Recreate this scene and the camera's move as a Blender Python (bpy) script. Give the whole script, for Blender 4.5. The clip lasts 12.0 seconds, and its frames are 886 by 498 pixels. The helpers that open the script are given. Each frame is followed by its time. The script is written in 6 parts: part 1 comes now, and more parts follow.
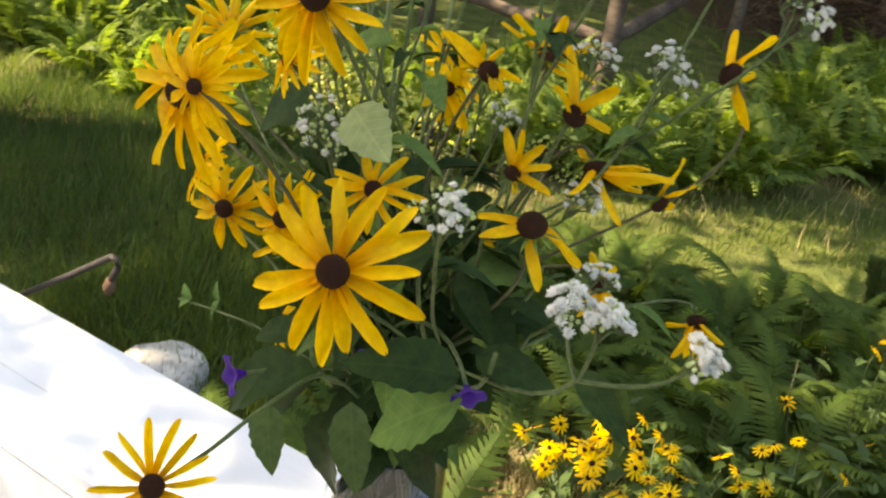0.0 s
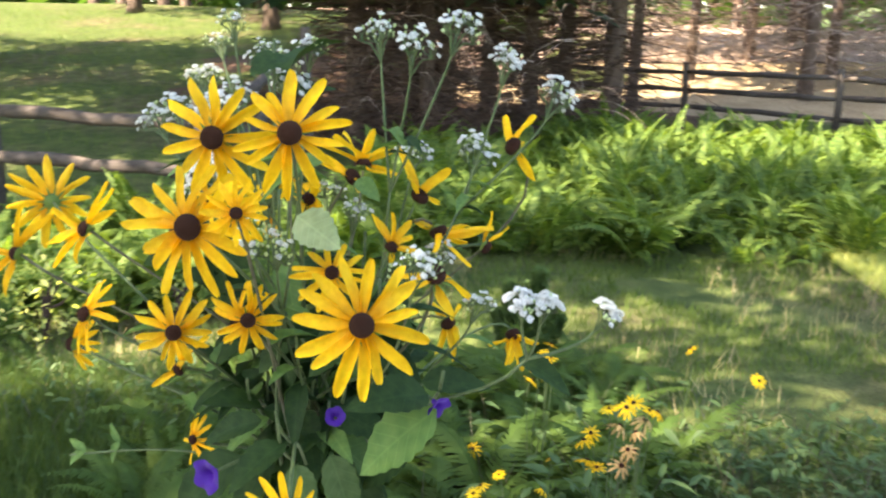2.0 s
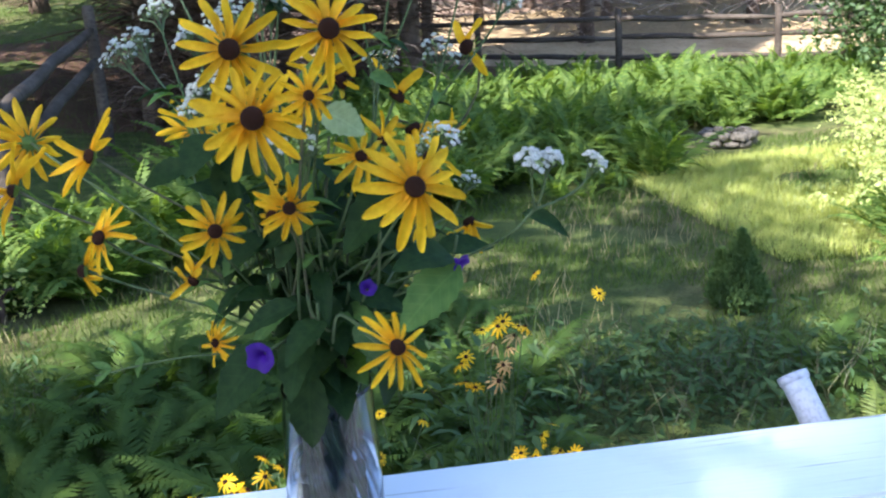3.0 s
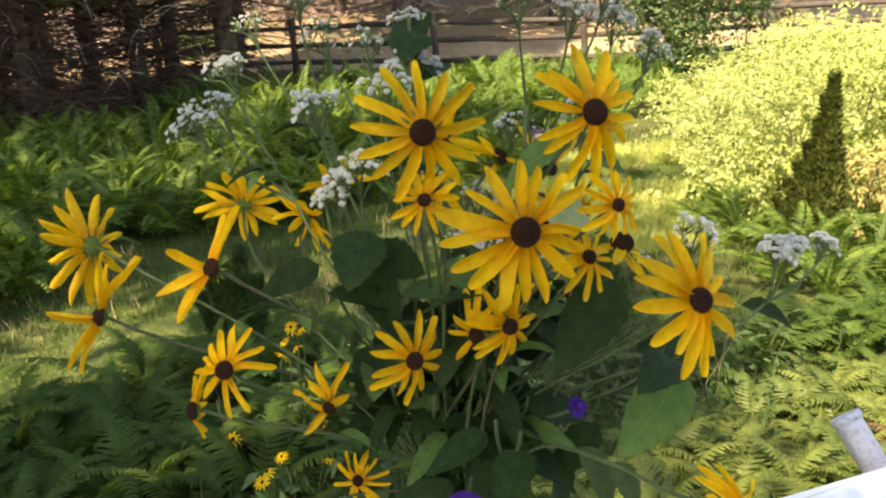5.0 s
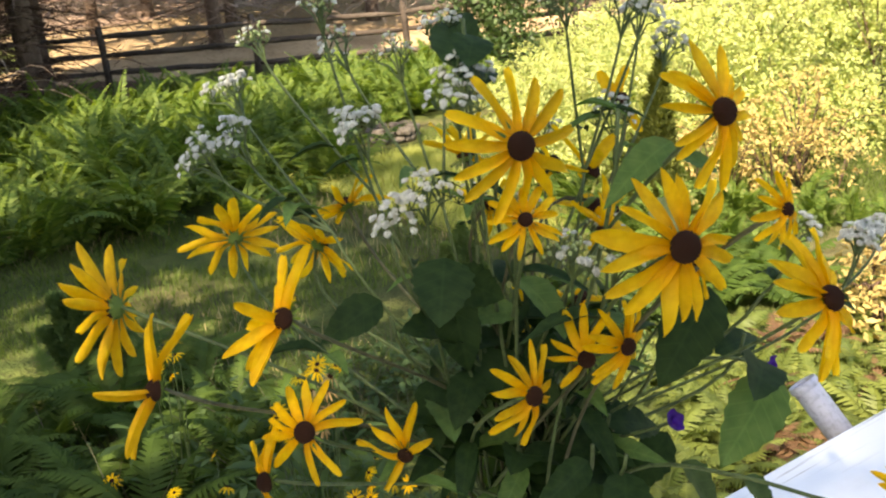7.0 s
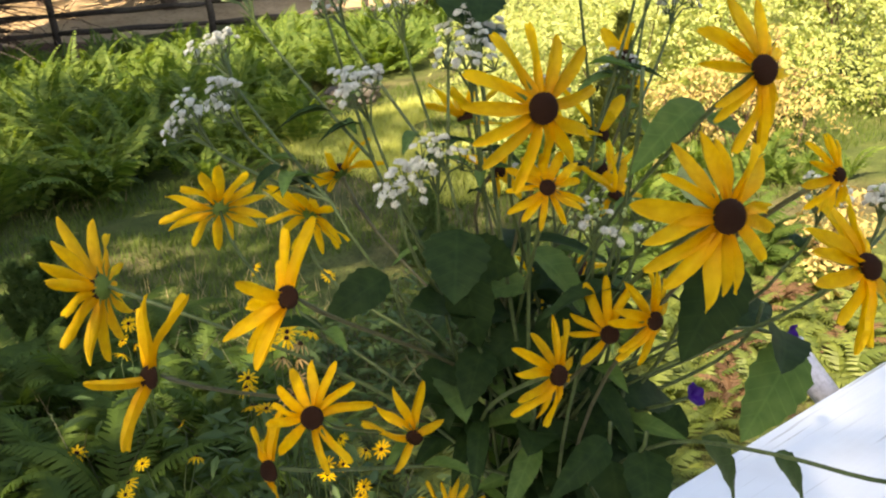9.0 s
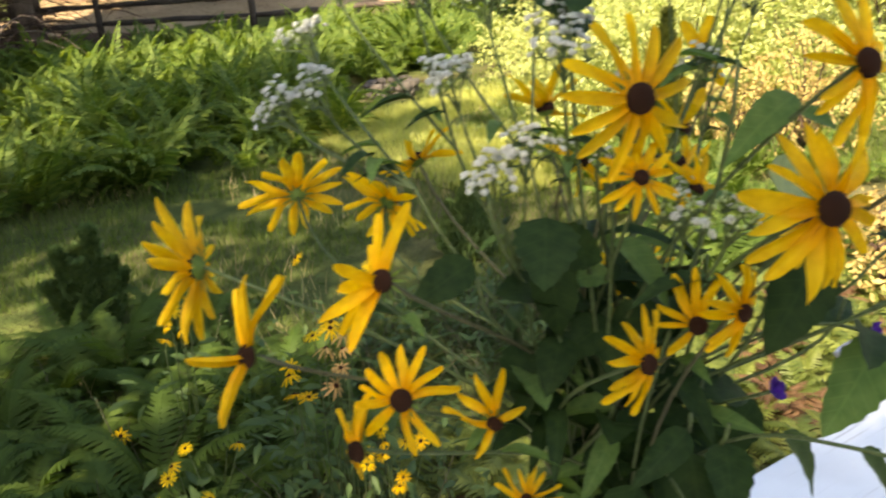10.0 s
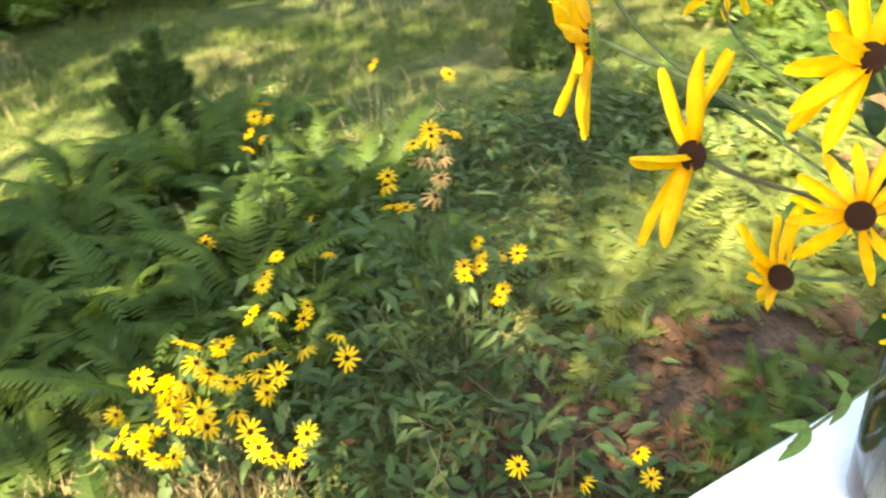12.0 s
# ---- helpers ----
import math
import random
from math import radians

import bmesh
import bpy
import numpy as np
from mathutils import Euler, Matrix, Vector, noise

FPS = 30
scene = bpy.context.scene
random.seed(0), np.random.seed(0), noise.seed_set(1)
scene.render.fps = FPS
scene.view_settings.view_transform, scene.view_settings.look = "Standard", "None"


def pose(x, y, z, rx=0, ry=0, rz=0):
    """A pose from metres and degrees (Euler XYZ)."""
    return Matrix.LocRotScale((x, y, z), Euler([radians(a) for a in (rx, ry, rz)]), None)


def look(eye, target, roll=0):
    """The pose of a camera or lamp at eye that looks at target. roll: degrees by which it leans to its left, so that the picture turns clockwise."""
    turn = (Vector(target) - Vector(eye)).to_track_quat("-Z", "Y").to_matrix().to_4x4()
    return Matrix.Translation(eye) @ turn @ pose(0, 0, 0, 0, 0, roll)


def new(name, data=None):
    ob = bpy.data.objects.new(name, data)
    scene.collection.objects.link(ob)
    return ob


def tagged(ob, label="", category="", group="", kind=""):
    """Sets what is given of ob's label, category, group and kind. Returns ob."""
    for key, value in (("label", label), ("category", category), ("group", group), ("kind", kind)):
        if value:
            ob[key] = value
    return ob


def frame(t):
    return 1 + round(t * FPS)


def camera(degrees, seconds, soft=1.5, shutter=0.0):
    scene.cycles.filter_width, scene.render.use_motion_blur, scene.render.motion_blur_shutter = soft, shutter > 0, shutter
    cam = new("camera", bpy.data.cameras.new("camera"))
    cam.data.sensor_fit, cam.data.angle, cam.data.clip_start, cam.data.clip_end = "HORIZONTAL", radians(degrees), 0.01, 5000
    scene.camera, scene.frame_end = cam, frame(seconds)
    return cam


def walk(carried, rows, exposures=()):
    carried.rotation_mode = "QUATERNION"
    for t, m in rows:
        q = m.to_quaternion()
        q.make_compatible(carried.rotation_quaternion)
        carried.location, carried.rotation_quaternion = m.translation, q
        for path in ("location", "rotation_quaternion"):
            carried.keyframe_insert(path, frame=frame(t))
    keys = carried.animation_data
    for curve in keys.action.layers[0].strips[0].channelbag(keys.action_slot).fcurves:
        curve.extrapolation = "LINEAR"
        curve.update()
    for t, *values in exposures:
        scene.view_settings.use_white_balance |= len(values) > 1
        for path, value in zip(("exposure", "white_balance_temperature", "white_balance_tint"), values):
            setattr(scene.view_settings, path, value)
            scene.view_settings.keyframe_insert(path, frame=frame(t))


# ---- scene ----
cam = camera(53.1, 12.0, soft=2.2, shutter=0.28)
METRES, EYE, TILT, LEAN, TURN = 1.35, 1.65, -24.0, -8.0, 32.7
ROWS = [
    (0.0, 0.0, 0.0, 0.0, -0.0, -0.0, -0.0),
    (0.5, -0.0134, -0.0537, -0.022, -3.97, 2.78, 2.3),
    (1.0, -0.0258, -0.1106, -0.0493, -5.29, 4.56, 2.94),
    (1.5, -0.0826, -0.1041, -0.0308, -12.57, 6.13, 8.04),
    (2.0, -0.1467, -0.0716, -0.013, -24.3, 4.49, 16.46),
    (2.5, -0.1976, -0.0632, -0.0182, -31.67, 2.26, 20.45),
    (3.0, -0.2716, -0.0714, -0.0246, -36.86, -2.04, 24.0),
    (3.5, -0.2962, -0.03, 0.0103, -39.5, -1.84, 25.14),
    (5.5, -0.3255, 0.1034, 0.1, -51.57, -8.47, 26.52),
    (6.0, -0.3147, 0.0862, 0.086, -49.27, -7.18, 26.38),
    (6.5, -0.3142, 0.1147, 0.0925, -52.9, -8.76, 27.75),
    (7.0, -0.3427, 0.1851, 0.1472, -63.14, -13.99, 29.94),
    (9.0, -0.3302, 0.2118, 0.1549, -66.23, -17.98, 29.92),
    (9.5, -0.3297, 0.2113, 0.1554, -67.16, -18.17, 29.97),
    (10.0, -0.3421, 0.2274, 0.1638, -63.49, -16.95, 29.41),
    (10.5, -0.3598, 0.28, 0.1722, -56.61, -17.67, 27.88),
    (11.0, -0.3483, 0.3088, 0.1728, -49.4, -19.35, 25.5),
    (11.5, -0.3296, 0.318, 0.1642, -48.51, -21.5, 25.58),
    (12.0, -0.3415, 0.3664, 0.1967, -60.74, -27.68, 29.52),
]
# seconds, stops, kelvin, tint
EXPOSURES = [(0.0, 2.34, 9500, 12), (0.7, 2.52, 9500, 12), (1.5, 2.6, 9400, 12), (2.0, 3.0, 7200, 12), (2.5, 2.74, 5500, 11), (3.0, 2.18, 5700, 10), (3.5, 1.92, 7200, 12), (5.5, 2.0, 8000, 12), (7.0, 1.95, 8000, 12), (9.5, 1.92, 8300, 12), (10.5, 2.32, 8200, 12), (11.0, 3.25, 8600, 11), (11.5, 3.38, 8700, 11), (12.0, 3.12, 8300, 10)]
START = pose(0, 0, EYE, TILT, LEAN, TURN)
walk(cam, [(t, START @ pose(METRES * x, METRES * y, METRES * z, 90 + pitch, roll, yaw)) for t, x, y, z, yaw, pitch, roll in ROWS], EXPOSURES)

# ---- light ----
SUN_ELEV, SUN_AZ = 48.0, -127.0  # azimuth from +y towards +x
world = bpy.data.worlds.new("sky")
scene.world = world
world.use_nodes = True
wn = world.node_tree
sky = wn.nodes.new("ShaderNodeTexSky")
sky.sky_type, sky.sun_disc = "NISHITA", False
sky.sun_elevation, sky.sun_rotation = radians(SUN_ELEV), radians(SUN_AZ)
back = wn.nodes["Background"]
back.inputs["Strength"].default_value = 0.135
wn.links.new(sky.outputs[0], back.inputs["Color"])
lamp = bpy.data.lights.new("sun", "SUN")
lamp.energy, lamp.angle, lamp.color = 5.0, radians(0.53), (1.0, 0.92, 0.78)
sun = new("sun", lamp)
SUN_DIR = Vector((math.sin(radians(SUN_AZ)) * math.cos(radians(SUN_ELEV)), math.cos(radians(SUN_AZ)) * math.cos(radians(SUN_ELEV)), math.sin(radians(SUN_ELEV))))
sun.matrix_world = look(SUN_DIR * 60, (0, 0, 0))


# ---- materials ----
def nodes_of(name):
    m = bpy.data.materials.new(name)
    m.use_nodes = True
    return m, m.node_tree.nodes, m.node_tree.links, m.node_tree.nodes["Principled BSDF"]


def mixed(nt, a, b, fac):
    """A colour between a and b by a socket fac."""
    mix = nt.nodes.new("ShaderNodeMix")
    mix.data_type = "RGBA"
    for sock, value in ((mix.inputs[6], a), (mix.inputs[7], b)):
        if isinstance(value, tuple):
            sock.default_value = (*value, 1)
        else:
            nt.links.new(value, sock)
    nt.links.new(fac, mix.inputs[0])
    return mix.outputs[2]


def ranged(nt, sock, lo, hi):
    r = nt.nodes.new("ShaderNodeMapRange")
    r.inputs[1].default_value, r.inputs[2].default_value = lo, hi
    nt.links.new(sock, r.inputs[0])
    return r.outputs[0]


def noisy(nt, scale, detail=4.0, coord="Object", stretch=(1, 1, 1)):
    tc = nt.nodes.new("ShaderNodeTexCoord")
    mp = nt.nodes.new("ShaderNodeMapping")
    mp.inputs["Scale"].default_value = stretch
    n = nt.nodes.new("ShaderNodeTexNoise")
    n.inputs["Scale"].default_value, n.inputs["Detail"].default_value = scale, detail
    nt.links.new(tc.outputs[coord], mp.inputs[0])
    nt.links.new(mp.outputs[0], n.inputs["Vector"])
    return n.outputs[0]


def bumped(nt, bsdf, height, strength, distance=0.002):
    b = nt.nodes.new("ShaderNodeBump")
    b.inputs["Strength"].default_value, b.inputs["Distance"].default_value = strength, distance
    nt.links.new(height, b.inputs["Height"])
    nt.links.new(b.outputs[0], bsdf.inputs["Normal"])
    return b


def leafy(name, dark, light, through_light=0.35, rough=0.5, spec=0.35, scale=25.0, pick="island", glow=None):
    """Thin foliage: colour varies by piece and by a fine noise; some light passes through."""
    m, n, l, p = nodes_of(name)
    nt = m.node_tree
    if pick == "island":
        rnd = n.new("ShaderNodeNewGeometry").outputs["Random Per Island"]
    else:
        rnd = n.new("ShaderNodeObjectInfo").outputs["Random"]
    base = mixed(nt, dark, light, rnd)
    fine = ranged(nt, noisy(nt, scale), 0.3, 0.7)
    col = mixed(nt, base, tuple(c * 0.62 for c in dark), fine)
    mul = n.new("ShaderNodeMix")
    mul.data_type = "RGBA"
    mul.inputs[0].default_value = 0.6
    l.new(base, mul.inputs[6]), l.new(col, mul.inputs[7])
    l.new(mul.outputs[2], p.inputs["Base Color"])
    p.inputs["Roughness"].default_value = rough
    p.inputs["Specular IOR Level"].default_value = spec
    tr = n.new("ShaderNodeBsdfTranslucent")
    warm = n.new("ShaderNodeMix")
    warm.data_type, warm.blend_type = "RGBA", "MULTIPLY"
    warm.inputs[0].default_value = 1.0
    l.new(mul.outputs[2], warm.inputs[6])
    warm.inputs[7].default_value = (*(glow or (1.7, 1.7, 0.7)), 1)
    l.new(warm.outputs[2], tr.inputs[0])
    ms = n.new("ShaderNodeMixShader")
    ms.inputs[0].default_value = through_light
    l.new(p.outputs[0], ms.inputs[1]), l.new(tr.outputs[0], ms.inputs[2])
    l.new(ms.outputs[0], n["Material Output"].inputs[0])
    return m


def petal_material(name, tip, base, through_light=0.4):
    """Yellow rays: deeper towards the foot, with fine lengthwise ribs. The petal lies along its local x from 0 to 1."""
    m, n, l, p = nodes_of(name)
    nt = m.node_tree
    tc = n.new("ShaderNodeTexCoord")
    sep = n.new("ShaderNodeSeparateXYZ")
    l.new(tc.outputs["Object"], sep.inputs[0])
    foot = ranged(nt, sep.outputs[0], 0.12, 0.62)
    col = mixed(nt, base, tip, foot)
    blot = ranged(nt, noisy(nt, 7.0, 3.0), 0.42, 0.75)
    col2 = mixed(nt, col, tuple(c * 0.72 for c in base), blot)
    half = n.new("ShaderNodeMix")
    half.data_type = "RGBA"
    half.inputs[0].default_value = 0.45
    l.new(col, half.inputs[6]), l.new(col2, half.inputs[7])
    hs = n.new("ShaderNodeHueSaturation")
    oi = n.new("ShaderNodeObjectInfo")
    l.new(half.outputs[2], hs.inputs["Color"])
    vr = n.new("ShaderNodeMapRange")
    vr.inputs[3].default_value, vr.inputs[4].default_value = 0.82, 1.08
    l.new(oi.outputs["Random"], vr.inputs[0])
    l.new(vr.outputs[0], hs.inputs["Value"])
    l.new(hs.outputs[0], p.inputs["Base Color"])
    p.inputs["Roughness"].default_value = 0.55
    p.inputs["Specular IOR Level"].default_value = 0.25
    bumped(nt, p, noisy(nt, 5.0, 2.0, "Object", (1, 14, 1)), 0.5, 0.0012)
    tr = n.new("ShaderNodeBsdfTranslucent")
    l.new(hs.outputs[0], tr.inputs[0])
    ms = n.new("ShaderNodeMixShader")
    ms.inputs[0].default_value = through_light
    l.new(p.outputs[0], ms.inputs[1]), l.new(tr.outputs[0], ms.inputs[2])
    l.new(ms.outputs[0], n["Material Output"].inputs[0])
    return m


def rough_material(name, a, b, scale=8.0, rough=0.85, bump=0.5, distance=0.004, stretch=(1, 1, 1), fine=60.0, spec=0.2):
    """Two colours by a broad noise, broken up by a fine one that also gives relief."""
    m, n, l, p = nodes_of(name)
    nt = m.node_tree
    broad = ranged(nt, noisy(nt, scale, 5.0, "Object", stretch), 0.3, 0.7)
    small = noisy(nt, fine, 6.0, "Object", stretch)
    col = mixed(nt, a, b, broad)
    col2 = mixed(nt, col, tuple(c * 0.55 for c in a), ranged(nt, small, 0.45, 0.8))
    l.new(col2, p.inputs["Base Color"])
    p.inputs["Roughness"].default_value = rough
    p.inputs["Specular IOR Level"].default_value = spec
    bumped(nt, p, small, bump, distance)
    return m


PETAL = petal_material("yellow_petal", (0.93, 0.59, 0.014), (0.88, 0.42, 0.005), 0.45)
GARDEN_PETAL = leafy("garden_petal", (0.80, 0.46, 0.006), (0.92, 0.62, 0.012), 0.3, 0.55, 0.2, 40.0, "object", (1.1, 1.1, 1.0))
FADED_PETAL = leafy("withered_petal", (0.50, 0.30, 0.12), (0.66, 0.45, 0.20), 0.3, 0.7, 0.15, 40.0, "object", (1.1, 1.05, 0.9))
CONE = rough_material("brown_flower_cone", (0.020, 0.007, 0.003), (0.048, 0.016, 0.006), 300.0, 0.9, 0.6, 0.001, fine=900.0)
STEM = rough_material("green_stem", (0.050, 0.082, 0.026), (0.095, 0.130, 0.045), 40.0, 0.6, 0.4, 0.0008, fine=300.0, spec=0.35)
STEM_RED = rough_material("brownish_stem", (0.060, 0.058, 0.028), (0.10, 0.105, 0.045), 40.0, 0.6, 0.4, 0.0008, fine=300.0, spec=0.35)
CALYX = leafy("green_calyx", (0.10, 0.17, 0.03), (0.16, 0.24, 0.05), 0.3, 0.6, 0.3, 200.0, "object")
WHITE_FLORET = leafy("white_floret", (0.76, 0.78, 0.72), (0.88, 0.88, 0.84), 0.3, 0.7, 0.2, 500.0, "object", (1, 1, 1))
GREEN_BUD = leafy("pale_green_bud", (0.34, 0.42, 0.20), (0.50, 0.58, 0.32), 0.25, 0.6, 0.3, 500.0, "object")
VIOLET = leafy("violet_petal", (0.042, 0.010, 0.19), (0.070, 0.016, 0.28), 0.4, 0.5, 0.25, 90.0, "object", (1.3, 1.1, 1.3))
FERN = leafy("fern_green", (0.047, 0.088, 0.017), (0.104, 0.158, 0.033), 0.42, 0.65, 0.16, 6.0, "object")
FERN_FAR = leafy("far_fern_green", (0.064, 0.118, 0.022), (0.180, 0.240, 0.050), 0.45, 0.6, 0.22, 3.0, "island")
# Yellowish-green fern, its colour raised for the sunny side of the bed.
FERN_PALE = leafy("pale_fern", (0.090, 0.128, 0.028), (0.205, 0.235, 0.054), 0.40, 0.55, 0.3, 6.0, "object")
FERN_DRY = leafy("dry_fern", (0.095, 0.052, 0.028), (0.19, 0.11, 0.058), 0.3, 0.7, 0.2, 8.0, "object")
FORB = leafy("bluish_green_leaf", (0.042, 0.080, 0.024), (0.098, 0.150, 0.050), 0.28, 0.55, 0.22, 12.0, "island")
GRASS = leafy("grass_blade", (0.056, 0.098, 0.020), (0.138, 0.180, 0.042), 0.40, 0.65, 0.15, 4.0, "island")
# Grass blade coloured far paler to stand for full sun; the weeds share it.
PALE_GRASS = leafy("grass_blade_paled_for_sun", (0.36, 0.40, 0.12), (0.60, 0.58, 0.22), 0.45, 0.6, 0.2, 1.5, "island")
# Darker copy of the grass blade; shade beside the deck is in its colour.
SHADE_GRASS = leafy("grass_blade_darkened_for_shade", (0.045, 0.085, 0.024), (0.095, 0.140, 0.042), 0.35, 0.7, 0.15, 2.0, "island")
STRAW = leafy("dry_grass_blade", (0.30, 0.25, 0.12), (0.48, 0.40, 0.22), 0.35, 0.7, 0.2, 4.0, "island", (1.1, 1.05, 0.9))
# Light green leaf raised well beyond its own tone to hold full sun.
HEDGE = leafy("light_green_leaf_paled_for_sun", (0.25, 0.325, 0.095), (0.64, 0.635, 0.26), 0.5, 0.5, 0.35, 1.3, "island", (1.25, 1.25, 0.7))
HEDGE_RED = leafy("reddish_shrub_leaf", (0.34, 0.24, 0.085), (0.56, 0.48, 0.18), 0.4, 0.6, 0.3, 3.0, "island", (1.3, 1.1, 0.9))
SHRUB_DARK = leafy("dark_shrub_leaf", (0.042, 0.080, 0.028), (0.11, 0.165, 0.060), 0.35, 0.5, 0.4, 3.0, "island")
CONIFER = leafy("dark_evergreen_needle", (0.062, 0.108, 0.036), (0.110, 0.165, 0.056), 0.25, 0.8, 0.1, 20.0, "island")
OLIVE_CONIFER = leafy("olive_evergreen_needle", (0.055, 0.072, 0.018), (0.135, 0.150, 0.040), 0.3, 0.8, 0.1, 6.0, "island")
NEEDLES = leafy("spruce_needle", (0.020, 0.045, 0.018), (0.045, 0.080, 0.028), 0.15, 0.6, 0.3, 2.0, "island")
CANOPY = leafy("broad_tree_leaf", (0.05, 0.11, 0.025), (0.10, 0.17, 0.04), 0.40, 0.5, 0.3, 2.0, "island")
BARK = rough_material("spruce_bark", (0.085, 0.058, 0.043), (0.17, 0.12, 0.09), 3.0, 0.95, 0.9, 0.03, (1, 1, 0.35), 14.0)
TWIG = rough_material("dead_twig", (0.042, 0.024, 0.016), (0.135, 0.086, 0.062), 4.0, 0.9, 0.4, 0.004, fine=40.0)
# Lit copy of the dead twig: sunlight is put into its pale colour.
PALE_TWIG = rough_material("sunlit_pale_dead_twig", (0.16, 0.115, 0.090), (0.40, 0.31, 0.26), 4.0, 0.9, 0.4, 0.004, fine=40.0)
FENCE = rough_material("weathered_fence_wood", (0.046, 0.035, 0.028), (0.105, 0.083, 0.068), 3.0, 0.9, 0.7, 0.008, (0.3, 1, 1), 30.0)
STONE = rough_material("pale_field_stone", (0.40, 0.38, 0.35), (0.62, 0.59, 0.55), 6.0, 0.9, 0.8, 0.02, fine=35.0)
RING_STONE = rough_material("dark_field_stone", (0.045, 0.040, 0.035), (0.15, 0.13, 0.11), 7.0, 0.95, 0.8, 0.02, fine=35.0)
METAL = rough_material("black_iron", (0.02, 0.02, 0.022), (0.045, 0.04, 0.04), 60.0, 0.6, 0.3, 0.001, fine=300.0, spec=0.2)
# White plastic greyed towards lilac; the tube's shade is in this colour.
PIPE = rough_material("white_plastic_greyed_for_shade", (0.50, 0.50, 0.57), (0.54, 0.54, 0.61), 12.0, 0.35, 0.02, 0.0005, fine=200.0, spec=0.5)
LITTER = rough_material("brown_needle_litter", (0.070, 0.036, 0.022), (0.135, 0.078, 0.050), 1.6, 0.95, 0.8, 0.03, fine=24.0)
DEAD_LEAF = rough_material("dead_leaf_soil", (0.042, 0.028, 0.019), (0.105, 0.070, 0.045), 9.0, 0.95, 0.9, 0.02, fine=60.0)
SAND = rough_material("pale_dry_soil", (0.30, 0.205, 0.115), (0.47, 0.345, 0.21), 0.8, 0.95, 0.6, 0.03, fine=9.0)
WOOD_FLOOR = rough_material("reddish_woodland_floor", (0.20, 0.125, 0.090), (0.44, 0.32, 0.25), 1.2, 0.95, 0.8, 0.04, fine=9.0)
SIDING = rough_material("grey_house_paint", (0.34, 0.35, 0.35), (0.42, 0.43, 0.42), 2.0, 0.7, 0.2, 0.002, fine=30.0)
DECK = rough_material("grey_deck_board", (0.15, 0.16, 0.18), (0.22, 0.23, 0.26), 3.0, 0.85, 0.4, 0.003, (0.2, 1, 1), 40.0)


def make_ground_material():
    m, n, l, p = nodes_of("grassy_soil")
    nt = m.node_tree
    broad = ranged(nt, noisy(nt, 0.55, 4.0), 0.48, 0.72)
    mid = ranged(nt, noisy(nt, 5.0, 5.0), 0.35, 0.68)
    fine = noisy(nt, 55.0, 5.0)
    green = mixed(nt, (0.050, 0.072, 0.020), (0.105, 0.125, 0.036), mid)
    brown = mixed(nt, (0.080, 0.058, 0.031), (0.175, 0.138, 0.078), mid)
    col = mixed(nt, green, brown, broad)
    col2 = mixed(nt, col, (0.030, 0.028, 0.014), ranged(nt, fine, 0.48, 0.8))
    l.new(col2, p.inputs["Base Color"])
    p.inputs["Roughness"].default_value = 0.95
    p.inputs["Specular IOR Level"].default_value = 0.1
    bumped(nt, p, fine, 0.9, 0.03)
    return m


def make_paint():
    """White gloss paint on a board: long grain, hairline cracks, a little grime."""
    m, n, l, p = nodes_of("white_paint")
    nt = m.node_tree
    grain = noisy(nt, 9.0, 6.0, "Object", (1.2, 22, 22))
    dirt = ranged(nt, noisy(nt, 6.0, 6.0), 0.55, 0.85)
    col = mixed(nt, (0.74, 0.755, 0.78), (0.56, 0.565, 0.57), dirt)
    crack = ranged(nt, noisy(nt, 5.0, 8.0, "Object", (0.8, 40, 40)), 0.66, 0.74)
    col2 = mixed(nt, col, (0.33, 0.31, 0.28), crack)
    l.new(col2, p.inputs["Base Color"])
    p.inputs["Roughness"].default_value = 0.42
    bumped(nt, p, grain, 0.35, 0.0015)
    return m


def make_glass():
    m, n, l, p = nodes_of("clear_glass")
    p.inputs["Base Color"].default_value = (0.76, 0.83, 0.92, 1)
    p.inputs["Roughness"].default_value = 0.02
    p.inputs["IOR"].default_value = 1.45
    p.inputs["Transmission Weight"].default_value = 1.0
    return m


